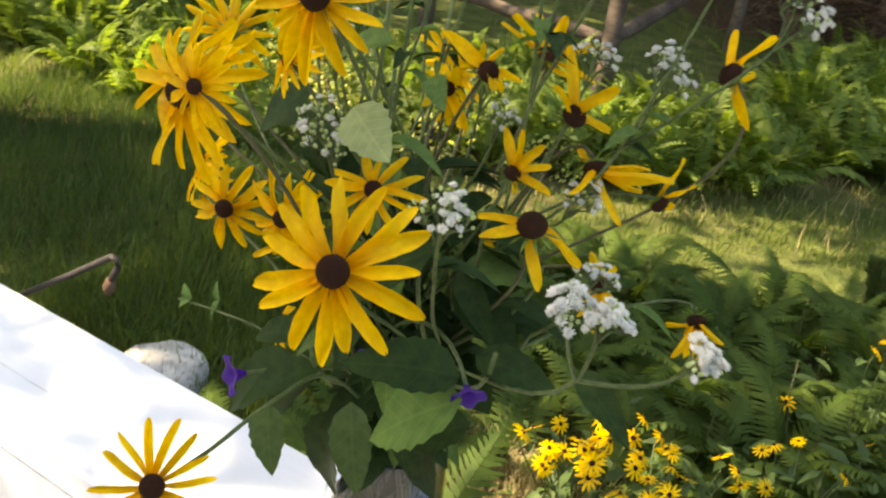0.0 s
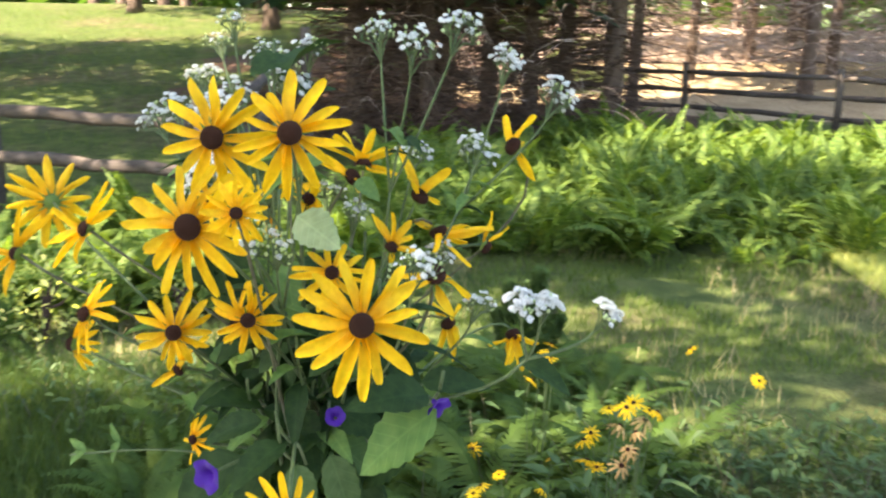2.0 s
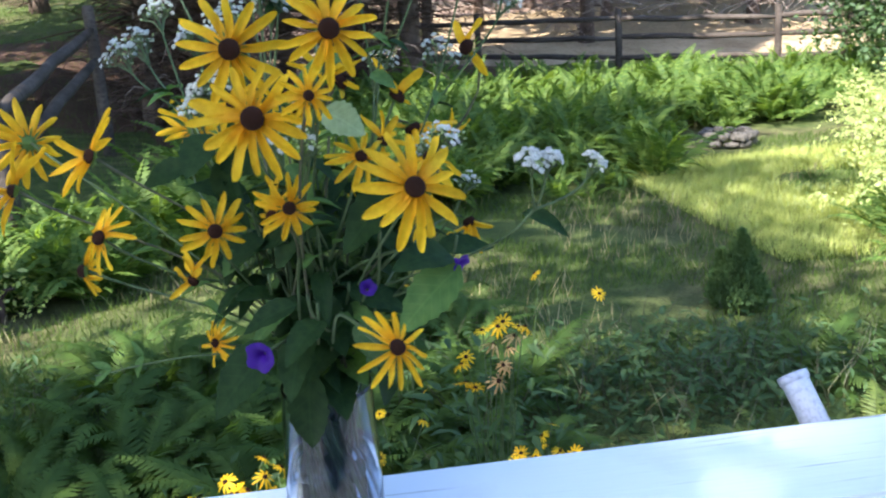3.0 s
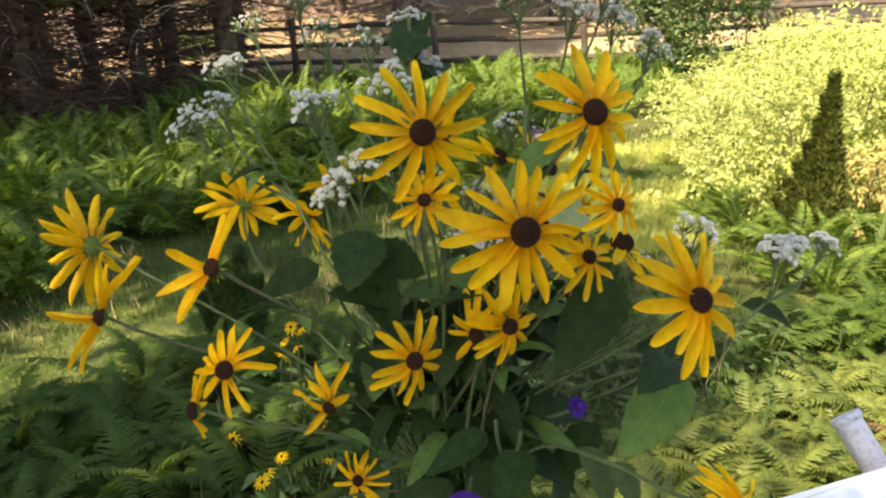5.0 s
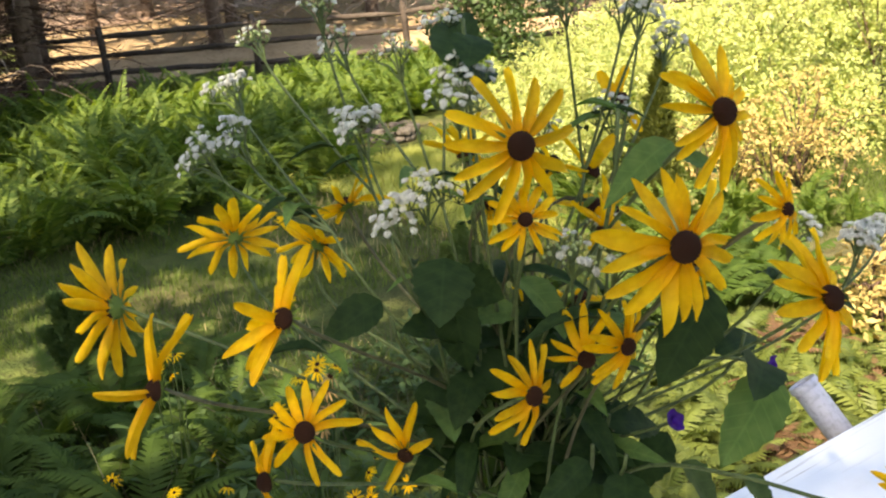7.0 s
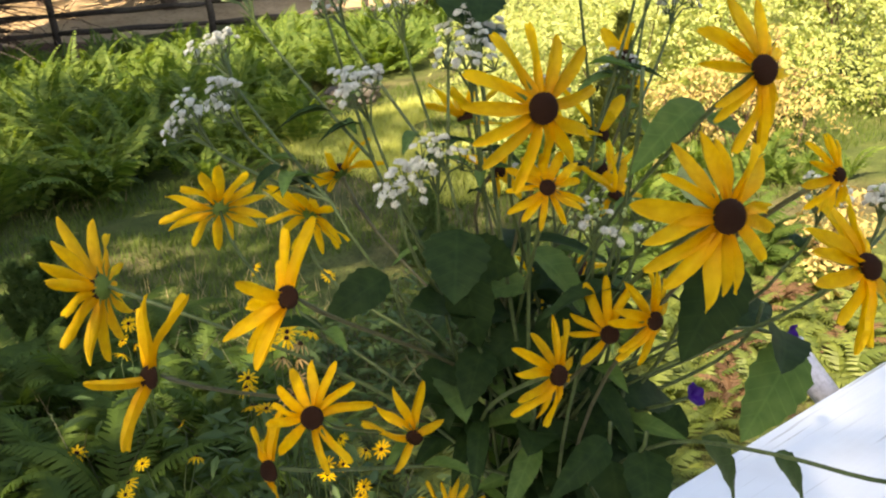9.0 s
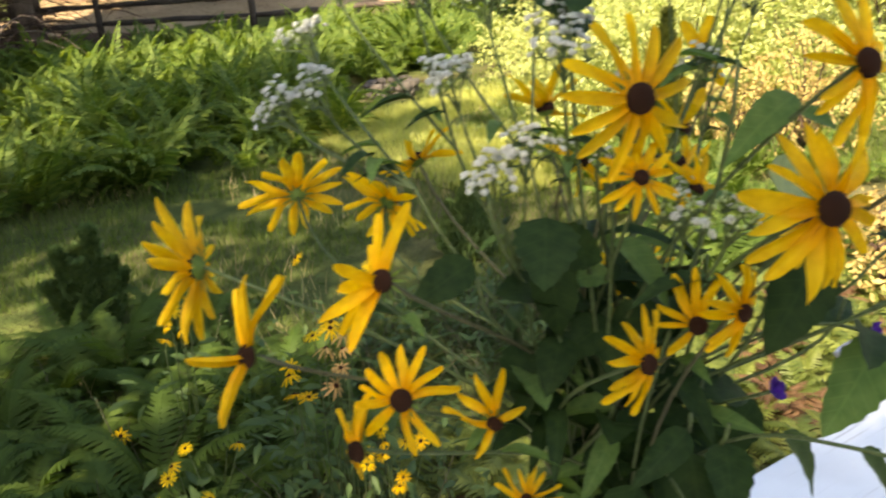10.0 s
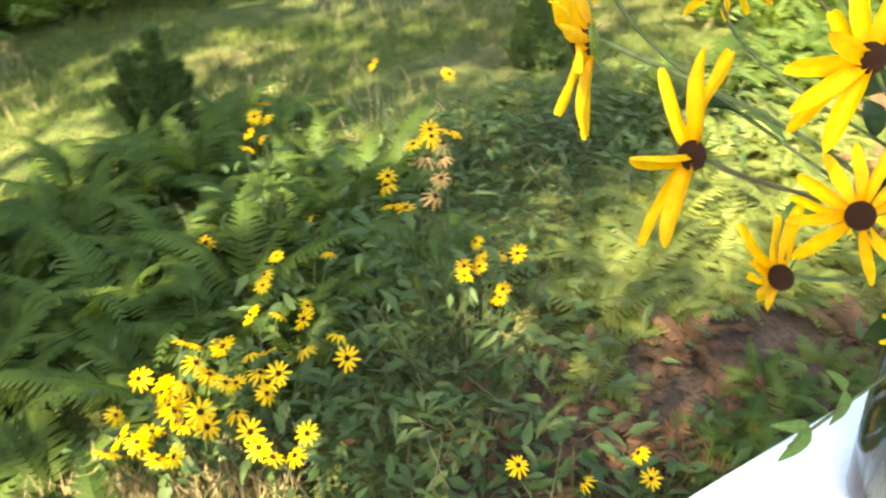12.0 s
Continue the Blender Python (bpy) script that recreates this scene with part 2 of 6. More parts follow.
def bouquet_leaf_material(name, dark, light, through_light=0.28):
    """Broad leaves: paler midrib and side veins in the leaf's own coordinates (x along, y across)."""
    m, n, l, p = nodes_of(name)
    nt = m.node_tree
    tc = n.new("ShaderNodeTexCoord")
    sep = n.new("ShaderNodeSeparateXYZ")
    l.new(tc.outputs["Object"], sep.inputs[0])
    ab = n.new("ShaderNodeMath")
    ab.operation = "ABSOLUTE"
    l.new(sep.outputs[1], ab.inputs[0])
    rib = ranged(nt, ab.outputs[0], 0.022, 0.004)
    side = n.new("ShaderNodeMath")
    side.operation = "MULTIPLY_ADD"
    l.new(ab.outputs[0], side.inputs[0])
    side.inputs[1].default_value = -0.8
    l.new(sep.outputs[0], side.inputs[2])
    wave = n.new("ShaderNodeMath")
    wave.operation = "SINE"
    mult = n.new("ShaderNodeMath")
    mult.operation = "MULTIPLY"
    mult.inputs[1].default_value = 46.0
    l.new(side.outputs[0], mult.inputs[0]), l.new(mult.outputs[0], wave.inputs[0])
    vein = ranged(nt, wave.outputs[0], 0.90, 1.0)
    big = n.new("ShaderNodeMath")
    big.operation = "MAXIMUM"
    l.new(rib, big.inputs[0]), l.new(vein, big.inputs[1])
    blot = ranged(nt, noisy(nt, 6.0, 5.0), 0.3, 0.7)
    base = mixed(nt, dark, light, blot)
    half = n.new("ShaderNodeMath")
    half.operation = "MULTIPLY"
    half.inputs[1].default_value = 0.16
    l.new(big.outputs[0], half.inputs[0])
    col = mixed(nt, base, tuple(c * 1.9 for c in light), half.outputs[0])
    l.new(col, p.inputs["Base Color"])
    p.inputs["Roughness"].default_value = 0.6
    p.inputs["Specular IOR Level"].default_value = 0.08
    bumped(nt, p, wave.outputs[0], 0.04, 0.0006)
    tr = n.new("ShaderNodeBsdfTranslucent")
    warm = n.new("ShaderNodeMix")
    warm.data_type, warm.blend_type = "RGBA", "MULTIPLY"
    warm.inputs[0].default_value = 1.0
    l.new(col, warm.inputs[6])
    warm.inputs[7].default_value = (1.7, 1.8, 0.6, 1)
    l.new(warm.outputs[2], tr.inputs[0])
    ms = n.new("ShaderNodeMixShader")
    ms.inputs[0].default_value = through_light
    l.new(p.outputs[0], ms.inputs[1]), l.new(tr.outputs[0], ms.inputs[2])
    l.new(ms.outputs[0], n["Material Output"].inputs[0])
    return m


GROUND, PAINT, GLASS = make_ground_material(), make_paint(), make_glass()
# Dark green taken near black: the bouquet's inner shade sits in the colour.
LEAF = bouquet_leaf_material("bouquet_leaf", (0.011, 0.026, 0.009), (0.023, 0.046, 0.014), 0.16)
LEAF_PALE = bouquet_leaf_material("pale_bouquet_leaf", (0.24, 0.30, 0.16), (0.33, 0.40, 0.22), 0.35)
LEAF_MID = bouquet_leaf_material("grey_green_bouquet_leaf", (0.036, 0.064, 0.024), (0.060, 0.092, 0.038), 0.3)
LEAF_LIGHT = bouquet_leaf_material("light_bouquet_leaf", (0.060, 0.115, 0.035), (0.100, 0.165, 0.055), 0.30)
WATER_MAT, wn_, wl_, wp_ = nodes_of("vase_water")
wp_.inputs["Base Color"].default_value = (0.62, 0.69, 0.76, 1)
wp_.inputs["Roughness"].default_value = 0.0
wp_.inputs["IOR"].default_value = 1.33
wp_.inputs["Transmission Weight"].default_value = 1.0

rng = random.Random(7)
nrng = np.random.default_rng(7)


# ---- mesh tools ----
def mesh_of(name, verts, faces, material, smooth=True):
    me = bpy.data.meshes.new(name)
    me.from_pydata([tuple(v) for v in verts], [], [tuple(f) for f in faces])
    me.materials.append(material)
    if smooth:
        me.shade_smooth()
    return me


def big_mesh(name, V, Fc, material, smooth=True):
    """A mesh from arrays: V (n, 3), Fc (m, k) with k corners a face."""
    me = bpy.data.meshes.new(name)
    m, k = Fc.shape
    me.vertices.add(len(V))
    me.vertices.foreach_set("co", np.ascontiguousarray(V, dtype=np.float32).ravel())
    me.loops.add(m * k)
    me.loops.foreach_set("vertex_index", np.ascontiguousarray(Fc, dtype=np.int32).ravel())
    me.polygons.add(m)
    me.polygons.foreach_set("loop_start", np.arange(0, m * k, k, dtype=np.int32))
    me.update(calc_edges=True)
    me.materials.append(material)
    if smooth:
        me.shade_smooth()
    return me


def scattered(V, Fc, mats):
    """Copies of one small mesh by an array of 4 x 4 matrices, joined: arrays of points and faces."""
    V, Fc, mats = np.asarray(V, float), np.asarray(Fc, int), np.asarray(mats, float)
    P = np.einsum("nij,vj->nvi", mats[:, :3, :3], V) + mats[:, None, :3, 3]
    Q = Fc[None] + (np.arange(len(mats)) * len(V))[:, None, None]
    return P.reshape(-1, 3), Q.reshape(-1, Fc.shape[1])


def turned(n, loc, yaw, pitch, roll, size):
    """n matrices from arrays of angles in radians (roll about x, pitch about y, yaw about z) and one or three sizes."""
    z = np.zeros(n)
    yaw, pitch, roll = z + yaw, z + pitch, z + roll
    size = np.asarray(size, float)
    size = np.broadcast_to(size.reshape(-1, 1) if size.ndim < 2 else size, (n, 3))
    cy, sy, cp, sp, cr, sr = np.cos(yaw), np.sin(yaw), np.cos(pitch), np.sin(pitch), np.cos(roll), np.sin(roll)
    M = np.zeros((n, 4, 4))
    M[:, 0, 0], M[:, 0, 1], M[:, 0, 2] = cy * cp, cy * sp * sr - sy * cr, cy * sp * cr + sy * sr
    M[:, 1, 0], M[:, 1, 1], M[:, 1, 2] = sy * cp, sy * sp * sr + cy * cr, sy * sp * cr - cy * sr
    M[:, 2, 0], M[:, 2, 1], M[:, 2, 2] = -sp, cp * sr, cp * cr
    M[:, :3, :3] *= size[:, None, :]
    M[:, :3, 3], M[:, 3, 3] = loc, 1
    return M


def part(name, me, parent, m=None, label=""):
    """Links a mesh as one object under a thing or a part. m: its pose in the world."""
    ob = new(name, me)
    ob.parent = parent
    place = m if m is not None else Matrix.Identity(4)
    ob.matrix_parent_inverse = WORLD[parent].inverted()
    ob.matrix_basis = place
    WORLD[ob] = place
    if label:
        ob["label"] = label
    return ob


WORLD = {}


def thing(name, at, label, category, group="", kind=""):
    ob = new(name)
    ob.empty_display_size = 0.02
    ob.location = at
    WORLD[ob] = Matrix.Translation(at)
    return tagged(ob, label, category, group, kind)


def solid(name, me, label, category="", group="", kind="", m=None):
    ob = new(name, me)
    if m is not None:
        ob.matrix_basis = m
    WORLD[ob] = m if m is not None else Matrix.Identity(4)
    return tagged(ob, label, category, group, kind)


def tube(points, radii, sides=6, caps=True):
    """Points and faces of a tapered tube along a line of points."""
    pts = [Vector(p) for p in points]
    V, Fc = [], []
    up = Vector((0.13, 0.27, 0.95))
    for i, p in enumerate(pts):
        d = (pts[min(i + 1, len(pts) - 1)] - pts[max(i - 1, 0)]).normalized()
        a = d.cross(up)
        a = a.normalized() if a.length > 0.05 else d.cross(Vector((1, 0, 0))).normalized()
        b = d.cross(a)
        r = radii[i] if hasattr(radii, "__len__") else radii
        for k in range(sides):
            w = 2 * math.pi * k / sides
            V.append(p + a * (r * math.cos(w)) + b * (r * math.sin(w)))
    for i in range(len(pts) - 1):
        for k in range(sides):
            q = (k + 1) % sides
            Fc.append((i * sides + k, i * sides + q, (i + 1) * sides + q, (i + 1) * sides + k))
    if caps:
        Fc.append(tuple(range(sides))[::-1])
        Fc.append(tuple(range((len(pts) - 1) * sides, len(pts) * sides)))
    return V, Fc


def joined(pieces):
    V, Fc = [], []
    for v, f in pieces:
        o = len(V)
        V += list(v)
        Fc += [tuple(i + o for i in q) for q in f]
    return V, Fc


def curve_points(a, b, c, d, n):
    """A cubic Bezier through control points a, b, c, d."""
    a, b, c, d = (Vector(v) for v in (a, b, c, d))
    out = []
    for i in range(n + 1):
        t = i / n
        out.append(a * (1 - t) ** 3 + b * (3 * t * (1 - t) ** 2) + c * (3 * t * t * (1 - t)) + d * t ** 3)
    return out


def lathe(profile, sides=32, close=False):
    """A body of rotation from (radius, height) pairs."""
    V, Fc = [], []
    for r, z in profile:
        for k in range(sides):
            w = 2 * math.pi * k / sides
            V.append((r * math.cos(w), r * math.sin(w), z))
    rows_ = len(profile)
    for i in range(rows_ if close else rows_ - 1):
        j = (i + 1) % rows_
        for k in range(sides):
            q = (k + 1) % sides
            Fc.append((i * sides + k, i * sides + q, j * sides + q, j * sides + k))
    return V, Fc


def board(x0, x1, y0, y1, z0, z1, bevel=0.004, wobble=0.0):
    """A board with eased edges as a bmesh, turned into points and faces."""
    bm = bmesh.new()
    bmesh.ops.create_cube(bm, size=1.0)
    bmesh.ops.scale(bm, vec=(x1 - x0, y1 - y0, z1 - z0), verts=bm.verts)
    bmesh.ops.translate(bm, vec=((x0 + x1) / 2, (y0 + y1) / 2, (z0 + z1) / 2), verts=bm.verts)
    bmesh.ops.bevel(bm, geom=bm.edges[:], offset=bevel, segments=2, affect="EDGES")
    V = [v.co.copy() for v in bm.verts]
    Fc = [tuple(v.index for v in f.verts) for f in bm.faces]
    bm.free()
    return V, Fc


# ---- ground ----
def lift(x, y):
    """Height of the ground: nearly level with slight swells, rising behind the fences."""
    rise = 0.105 * min(max(y - 8.0, 0.0), 24.0) * min(max((-2.2 - x) / 2.5, 0.0), 1.0)
    bank = 0.10 * min(max(y - 20.0, 0.0), 26.0) * min(max((x + 1.0) / 3.0, 0.0), 1.0)
    return rise + bank + 0.05 * math.sin(x * 0.55 + 0.7) * math.cos(y * 0.43) * min(1.0, math.hypot(x, y) / 3)


steps = [-420, -160, -70, -36, -24] + [i * 1.0 for i in range(-18, 19)] + [24, 36, 70, 160, 420]
GV = [(x, y, lift(x, y) if abs(x) < 60 and abs(y) < 90 else 0.0) for y in [s + 12 for s in steps] for x in steps]
nx = len(steps)
GF = [(j * nx + i, j * nx + i + 1, (j + 1) * nx + i + 1, (j + 1) * nx + i) for j in range(nx - 1) for i in range(nx - 1)]
solid("ground", mesh_of("ground", GV, GF, GROUND), "grassy garden ground with bare brown patches", "ground", kind="structure")


def patch(name, cx, cy, rx, ry, material, label, z=0.03, n=48, seed=1):
    """A flat irregular patch of another soil on the ground."""
    V, Fc = [(cx, cy, lift(cx, cy) + z)], []
    for ring in (0.25, 0.5, 0.75, 1.0):
        for k in range(n):
            w = 2 * math.pi * k / n
            q = ring * (1 + 0.22 * noise.noise((3 * math.cos(w) + seed, 3 * math.sin(w), seed)))
            x, y = cx + rx * q * math.cos(w), cy + ry * q * math.sin(w)
            V.append((x, y, lift(x, y) + (z if ring < 1 else -0.01)))
    for k in range(n):
        q = (k + 1) % n
        Fc.append((0, 1 + k, 1 + q))
        for o in (1, 1 + n, 1 + 2 * n):
            Fc.append((o + k, o + n + k, o + n + q, o + q))
    solid(name, mesh_of(name, V, Fc, material), label, "ground", kind="structure")


patch("needle_litter", -0.7, 17.0, 5.5, 6.2, LITTER, "brown fallen needles under the spruces", 0.05)
patch("dead_leaf_litter", 0.55, 1.46, 0.66, 0.36, DEAD_LEAF, "reddish-brown dead leaves under the plants", 0.02, seed=9)
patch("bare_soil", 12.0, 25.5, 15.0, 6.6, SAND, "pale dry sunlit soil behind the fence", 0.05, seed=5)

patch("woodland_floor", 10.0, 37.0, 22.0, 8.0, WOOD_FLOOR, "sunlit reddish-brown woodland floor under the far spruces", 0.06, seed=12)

n_dead = 420
at_dead = np.stack([nrng.normal(0.45, 0.36, n_dead), nrng.normal(1.42, 0.22, n_dead), nrng.uniform(0.03, 0.07, n_dead)], 1)
DEAD_V = np.array([[0, 0, 0], [0.5, 0.26, 0.10], [1, 0, 0.02], [0.5, -0.26, 0.08], [0.5, 0, -0.04]])
DEAD_M = turned(n_dead, at_dead, nrng.uniform(0, 6.283, n_dead), nrng.uniform(-0.4, 0.4, n_dead), nrng.uniform(-0.6, 0.6, n_dead), 0.055 * nrng.uniform(0.5, 1.3, n_dead))
solid("fallen_leaves", big_mesh("fallen_leaves", *scattered(DEAD_V, np.array([[0, 4, 1], [1, 4, 2], [2, 4, 3], [3, 4, 0]]), DEAD_M), FERN_DRY, False), "curled reddish-brown fallen leaves on the soil", "leaves", kind="stuff")

# ---- deck and rail ----
RAIL_Z, RAIL_Y0, RAIL_Y1 = 1.147, 0.374, 0.522
rail = thing("deck_rail", (0, 0.45, 0.20), "white painted wooden deck rail with a flat cap", "railing", kind="structure")
part("cap_board", mesh_of("cap_board", *board(-2.6, 2.6, RAIL_Y0, RAIL_Y1, RAIL_Z - 0.036, RAIL_Z, 0.005), PAINT, False), rail)
part("upper_beam", mesh_of("upper_beam", *board(-2.6, 2.6, 0.428, 0.466, RAIL_Z - 0.126, RAIL_Z - 0.038), PAINT, False), rail)
part("inner_fascia", mesh_of("inner_fascia", *board(-2.6, 2.6, RAIL_Y0 + 0.006, 0.418, RAIL_Z - 0.185, RAIL_Z - 0.038), PAINT, False), rail)
part("lower_beam", mesh_of("lower_beam", *board(-2.6, 2.6, 0.428, 0.466, 0.29, 0.38), PAINT, False), rail)
for x in (-2.3, 2.3):
    part("post", mesh_of("post", *board(x - 0.045, x + 0.045, 0.400, 0.490, 0.20, RAIL_Z - 0.039), PAINT, False), rail)
deck = thing("deck", (0, -1.0, 0.0), "grey weathered wooden deck", "deck", kind="structure")
plank = mesh_of("plank", *board(-2.8, 2.8, -0.068, 0.068, -0.036, 0), DECK, False)
for i in range(24):
    part("plank", plank, deck, pose(0, 0.44 - i * 0.142, 0.2))
part("fascia", mesh_of("fascia", *board(-2.8, 2.8, 0.512, 0.55, -0.02, 0.2), DECK, False), deck)


# Unseen wall added to close the place and hold off low sky light.
solid("wall_house_added", mesh_of("wall_house_added", *board(-2.7, 5.2, -3.25, -3.05, -0.05, 2.9), SIDING, False), "plain grey house wall added out of view behind the deck", "wall", kind="structure")


def make_pipe():
    """A short white tube held on the rail's outer side, leaning outwards."""
    p = thing("white_pipe", (0.292, 0.50, 1.07), "short white plastic tube leaning outward from the rail", "pipe")
    a, b = Vector((0.305, 0.512, 1.065)), Vector((0.279, 0.594, 1.168))
    rot = (b - a).to_track_quat("Z", "Y").to_matrix().to_4x4()
    L = (b - a).length
    prof = [(0.0160, 0), (0.0160, L - 0.006), (0.0160, L - 0.001), (0.0160, L), (0.0140, L), (0.0135, L - 0.002), (0.0135, 0)]
    part("tube", mesh_of("tube", *lathe(prof, 28, True), PIPE), p, Matrix.Translation(a) @ rot)
    rim = [(0.0162, L - 0.009), (0.0180, L - 0.007), (0.0183, L - 0.003), (0.0178, L + 0.001), (0.0150, L + 0.001), (0.0145, L - 0.004)]
    part("collar", mesh_of("collar", *lathe(rim, 28), PIPE), p, Matrix.Translation(a) @ rot)
    part("bracket", mesh_of("bracket", *board(0.285, 0.325, 0.466, 0.512, 1.035, 1.085, 0.003), PIPE, False), p)


def make_hook():
    """A bent black iron arm that stands out from the rail."""
    h = thing("iron_hook", (-1.20, 0.462, 1.045), "bent black iron plant hook on the rail", "hook")
    line = [(-1.20, 0.462, 1.045), (-1.17, 0.54, 1.000), (-1.08, 0.62, 0.985), (-1.02, 0.65, 1.012), (-0.90, 0.65, 1.092), (-0.822, 0.65, 1.146), (-0.812, 0.65, 1.146), (-0.810, 0.65, 1.136), (-0.824, 0.65, 1.112)]
    part("arm", mesh_of("arm", *tube(line, 0.0045, 8), METAL), h)
    part("tip", mesh_of("tip", *tube([(-0.823, 0.65, 1.114), (-0.828, 0.65, 1.100), (-0.830, 0.65, 1.090)], [0.006, 0.008, 0.003], 8), TWIG), h)


make_pipe()
make_hook()


# ---- split-rail fences ----
def log_line(a, b, r0, r1, seed):
    a, b = Vector(a), Vector(b)
    n = 9
    pts = []
    for i in range(n):
        p = a.lerp(b, i / (n - 1))
        pts.append(p + Vector((noise.noise((i * 0.6, seed, 1)), noise.noise((i * 0.6, seed, 5)), noise.noise((i * 0.6, seed, 9)))) * 0.03)
    radii = [r0 + (r1 - r0) * i / (n - 1) + 0.008 * noise.noise((i * 1.3, seed, 3)) for i in range(n)]
    radii[0] *= 0.7
    radii[-1] *= 0.7
    return tube(pts, radii, 9)


def split_fence(posts, rails, label, height=1.18, r=0.068, rise=None):
    f = thing("split_rail_fence", (*posts[0], 0), label, "fence", kind="structure")
    for i, (x, y) in enumerate(posts):
        g = lift(x, y)
        top = height + (rise[i] if rise else 0.0)
        line = [(x, y, g - 0.1), (x + 0.01, y, g + 0.5), (x - 0.01, y + 0.01, g + top - 0.03), (x - 0.01, y + 0.01, g + top)]
        part("post", mesh_of("post", *tube(line, [r * 1.05, r, r * 0.95, r * 0.7], 9), FENCE, True), f)
    for i in range(len(posts) - 1):
        for k, z in enumerate(rails):
            (ax, ay), (bx, by) = posts[i], posts[i + 1]
            u0, u1 = (rise[i], rise[i + 1]) if rise else (0.0, 0.0)
            v, fc = log_line((ax, ay, z + u0 + lift(ax, ay) + rng.uniform(-0.03, 0.03)), (bx, by, z + u1 + lift(bx, by) + rng.uniform(-0.03, 0.03)), 0.058, 0.048, i * 7 + k)
            part("rail", mesh_of("rail", v, fc, FENCE), f)


split_fence([(-7.4, 4.3), (-6.75, 7.45), (-4.3, 6.75), (-2.35, 6.2), (-2.48, 10.2)], (0.58, 0.95), "weathered grey split-rail fence with two rails", rise=(0, 0, 0, 0, 0.48))
split_fence([(0.8, 19.2), (3.4, 18.2), (5.9, 16.7), (8.4, 15.2), (11.3, 13.6), (14.0, 12.2)], (0.35, 0.72, 1.06), "weathered grey split-rail fence before pale soil", 1.25)


# ---- spruces ----
def card_cloud(pts, size, spread=1.0, gen=None):
    """Small folded leaves at random turns on an array of points: arrays for one mesh."""
    n = len(pts)
    gen = gen or nrng
    V = np.array([[0, 0, 0], [0.5, 0.24, 0.05], [1, 0, -0.04], [0.5, -0.24, 0.05]])
    Fc = np.array([[0, 1, 2], [0, 2, 3]])
    s = size * gen.uniform(0.6, 1.3, n)
    M = turned(n, pts, gen.uniform(0, 6.283, n), gen.uniform(-0.9, 0.9, n) * spread, gen.uniform(-1, 1, n) * spread, s)
    return scattered(V, Fc, M)


def spruce(x, y, r, tall, crown_from, seed, twigs=38, label="tall spruce with a bare trunk and dead lower twigs", fill=2600, lean=0.0):
    rr = random.Random(seed)
    g = lift(x, y)
    t = thing("spruce", (x, y, g), label, "tree", "spruces behind the ferns")
    line = [(x + lean * q * tall + 0.04 * math.sin(q * 7 + seed), y + 0.04 * math.cos(q * 5 + seed), g - 0.1 + q * tall) for q in (0, 0.02, 0.06, 0.14, 0.25, 0.4, 0.6, 0.8, 1.0)]
    part("trunk", mesh_of("trunk", *tube(line, [r * 1.5, r * 1.2, r * 1.05, r, r * 0.92, r * 0.75, r * 0.5, r * 0.28, 0.02], 12), BARK), t)
    for i in range(twigs):
        pieces = []
        z = rr.uniform(0.25, max(1.0, crown_from + 0.5))
        w = rr.uniform(0, 6.283)
        L = rr.uniform(0.7, 2.0) * (1.0 if z > 0.8 else 0.6)
        bx = x + lean * z
        d = Vector((math.cos(w), math.sin(w), rr.uniform(-0.25, 0.15)))
        p0 = Vector((bx, y, g + z))
        p3 = p0 + d * L + Vector((0, 0, rr.uniform(-0.35, 0.1)))
        pts = curve_points(p0, p0 + d * L * 0.4, p0 + d * L * 0.75, p3, 4)
        pieces.append(tube(pts, [0.016, 0.013, 0.010, 0.007, 0.003], 4, False))
        for k in range(7):
            q = rr.uniform(0.25, 0.95)
            b = p0.lerp(p3, q)
            e = Vector((rr.uniform(-1, 1), rr.uniform(-1, 1), rr.uniform(-0.7, 0.4))).normalized() * rr.uniform(0.15, 0.5)
            pieces.append(tube([b, b + e * 0.55 + Vector((0, 0, 0.02)), b + e], [0.006, 0.005, 0.002], 3, False))
        part("dead_branch", mesh_of("dead_branch", *joined(pieces), TWIG, False), t)
    n = fill
    h = nrng.uniform(0, 1, n) ** 1.25
    rad = (1 - h) * (0.20 * tall + 0.4) * np.sqrt(nrng.uniform(0.02, 1, n)) + 0.1
    w = nrng.uniform(0, 6.283, n)
    droop = -0.18 * rad
    pts = np.stack([x + lean * (crown_from + h * (tall - crown_from)) + rad * np.cos(w), y + rad * np.sin(w), g + crown_from + h * (tall - crown_from) + droop + 0.3], 1)
    part("crown", big_mesh("crown", *card_cloud(pts, 0.55, 0.6), NEEDLES, False), t)


spruce(1.52, 14.6, 0.17, 14.0, 3.4, 1, 64, fill=3200)
spruce(-1.15, 14.7, 0.13, 12.0, 3.0, 2, 70, fill=3600)
spruce(0.25, 15.4, 0.13, 13.0, 3.0, 3, 80, fill=3600)
spruce(-0.45, 16.6, 0.14, 13.0, 3.0, 4, 70, fill=3600)
spruce(0.95, 17.2, 0.14, 13.0, 3.0, 5, 70, fill=3600)
spruce(-1.9, 16.4, 0.14, 13.0, 3.0, 9, 60, fill=3200)
spruce(-2.35, 12.6, 0.12, 11.0, 2.4, 19, 70, fill=3400)
spruce(-1.3, 12.4, 0.10, 10.0, 2.2, 20, 70, fill=3400)
spruce(-2.6, 14.6, 0.13, 12.0, 2.4, 21, 70, fill=3400)
spruce(2.7, 20.5, 0.13, 13.0, 7.4, 18, 40, fill=1500)
spruce(4.9, 25.5, 0.14, 13.0, 7.0, 6, 40, fill=1500)
spruce(7.05, 22.3, 0.17, 14.0, 4.5, 7, 44, fill=1800)
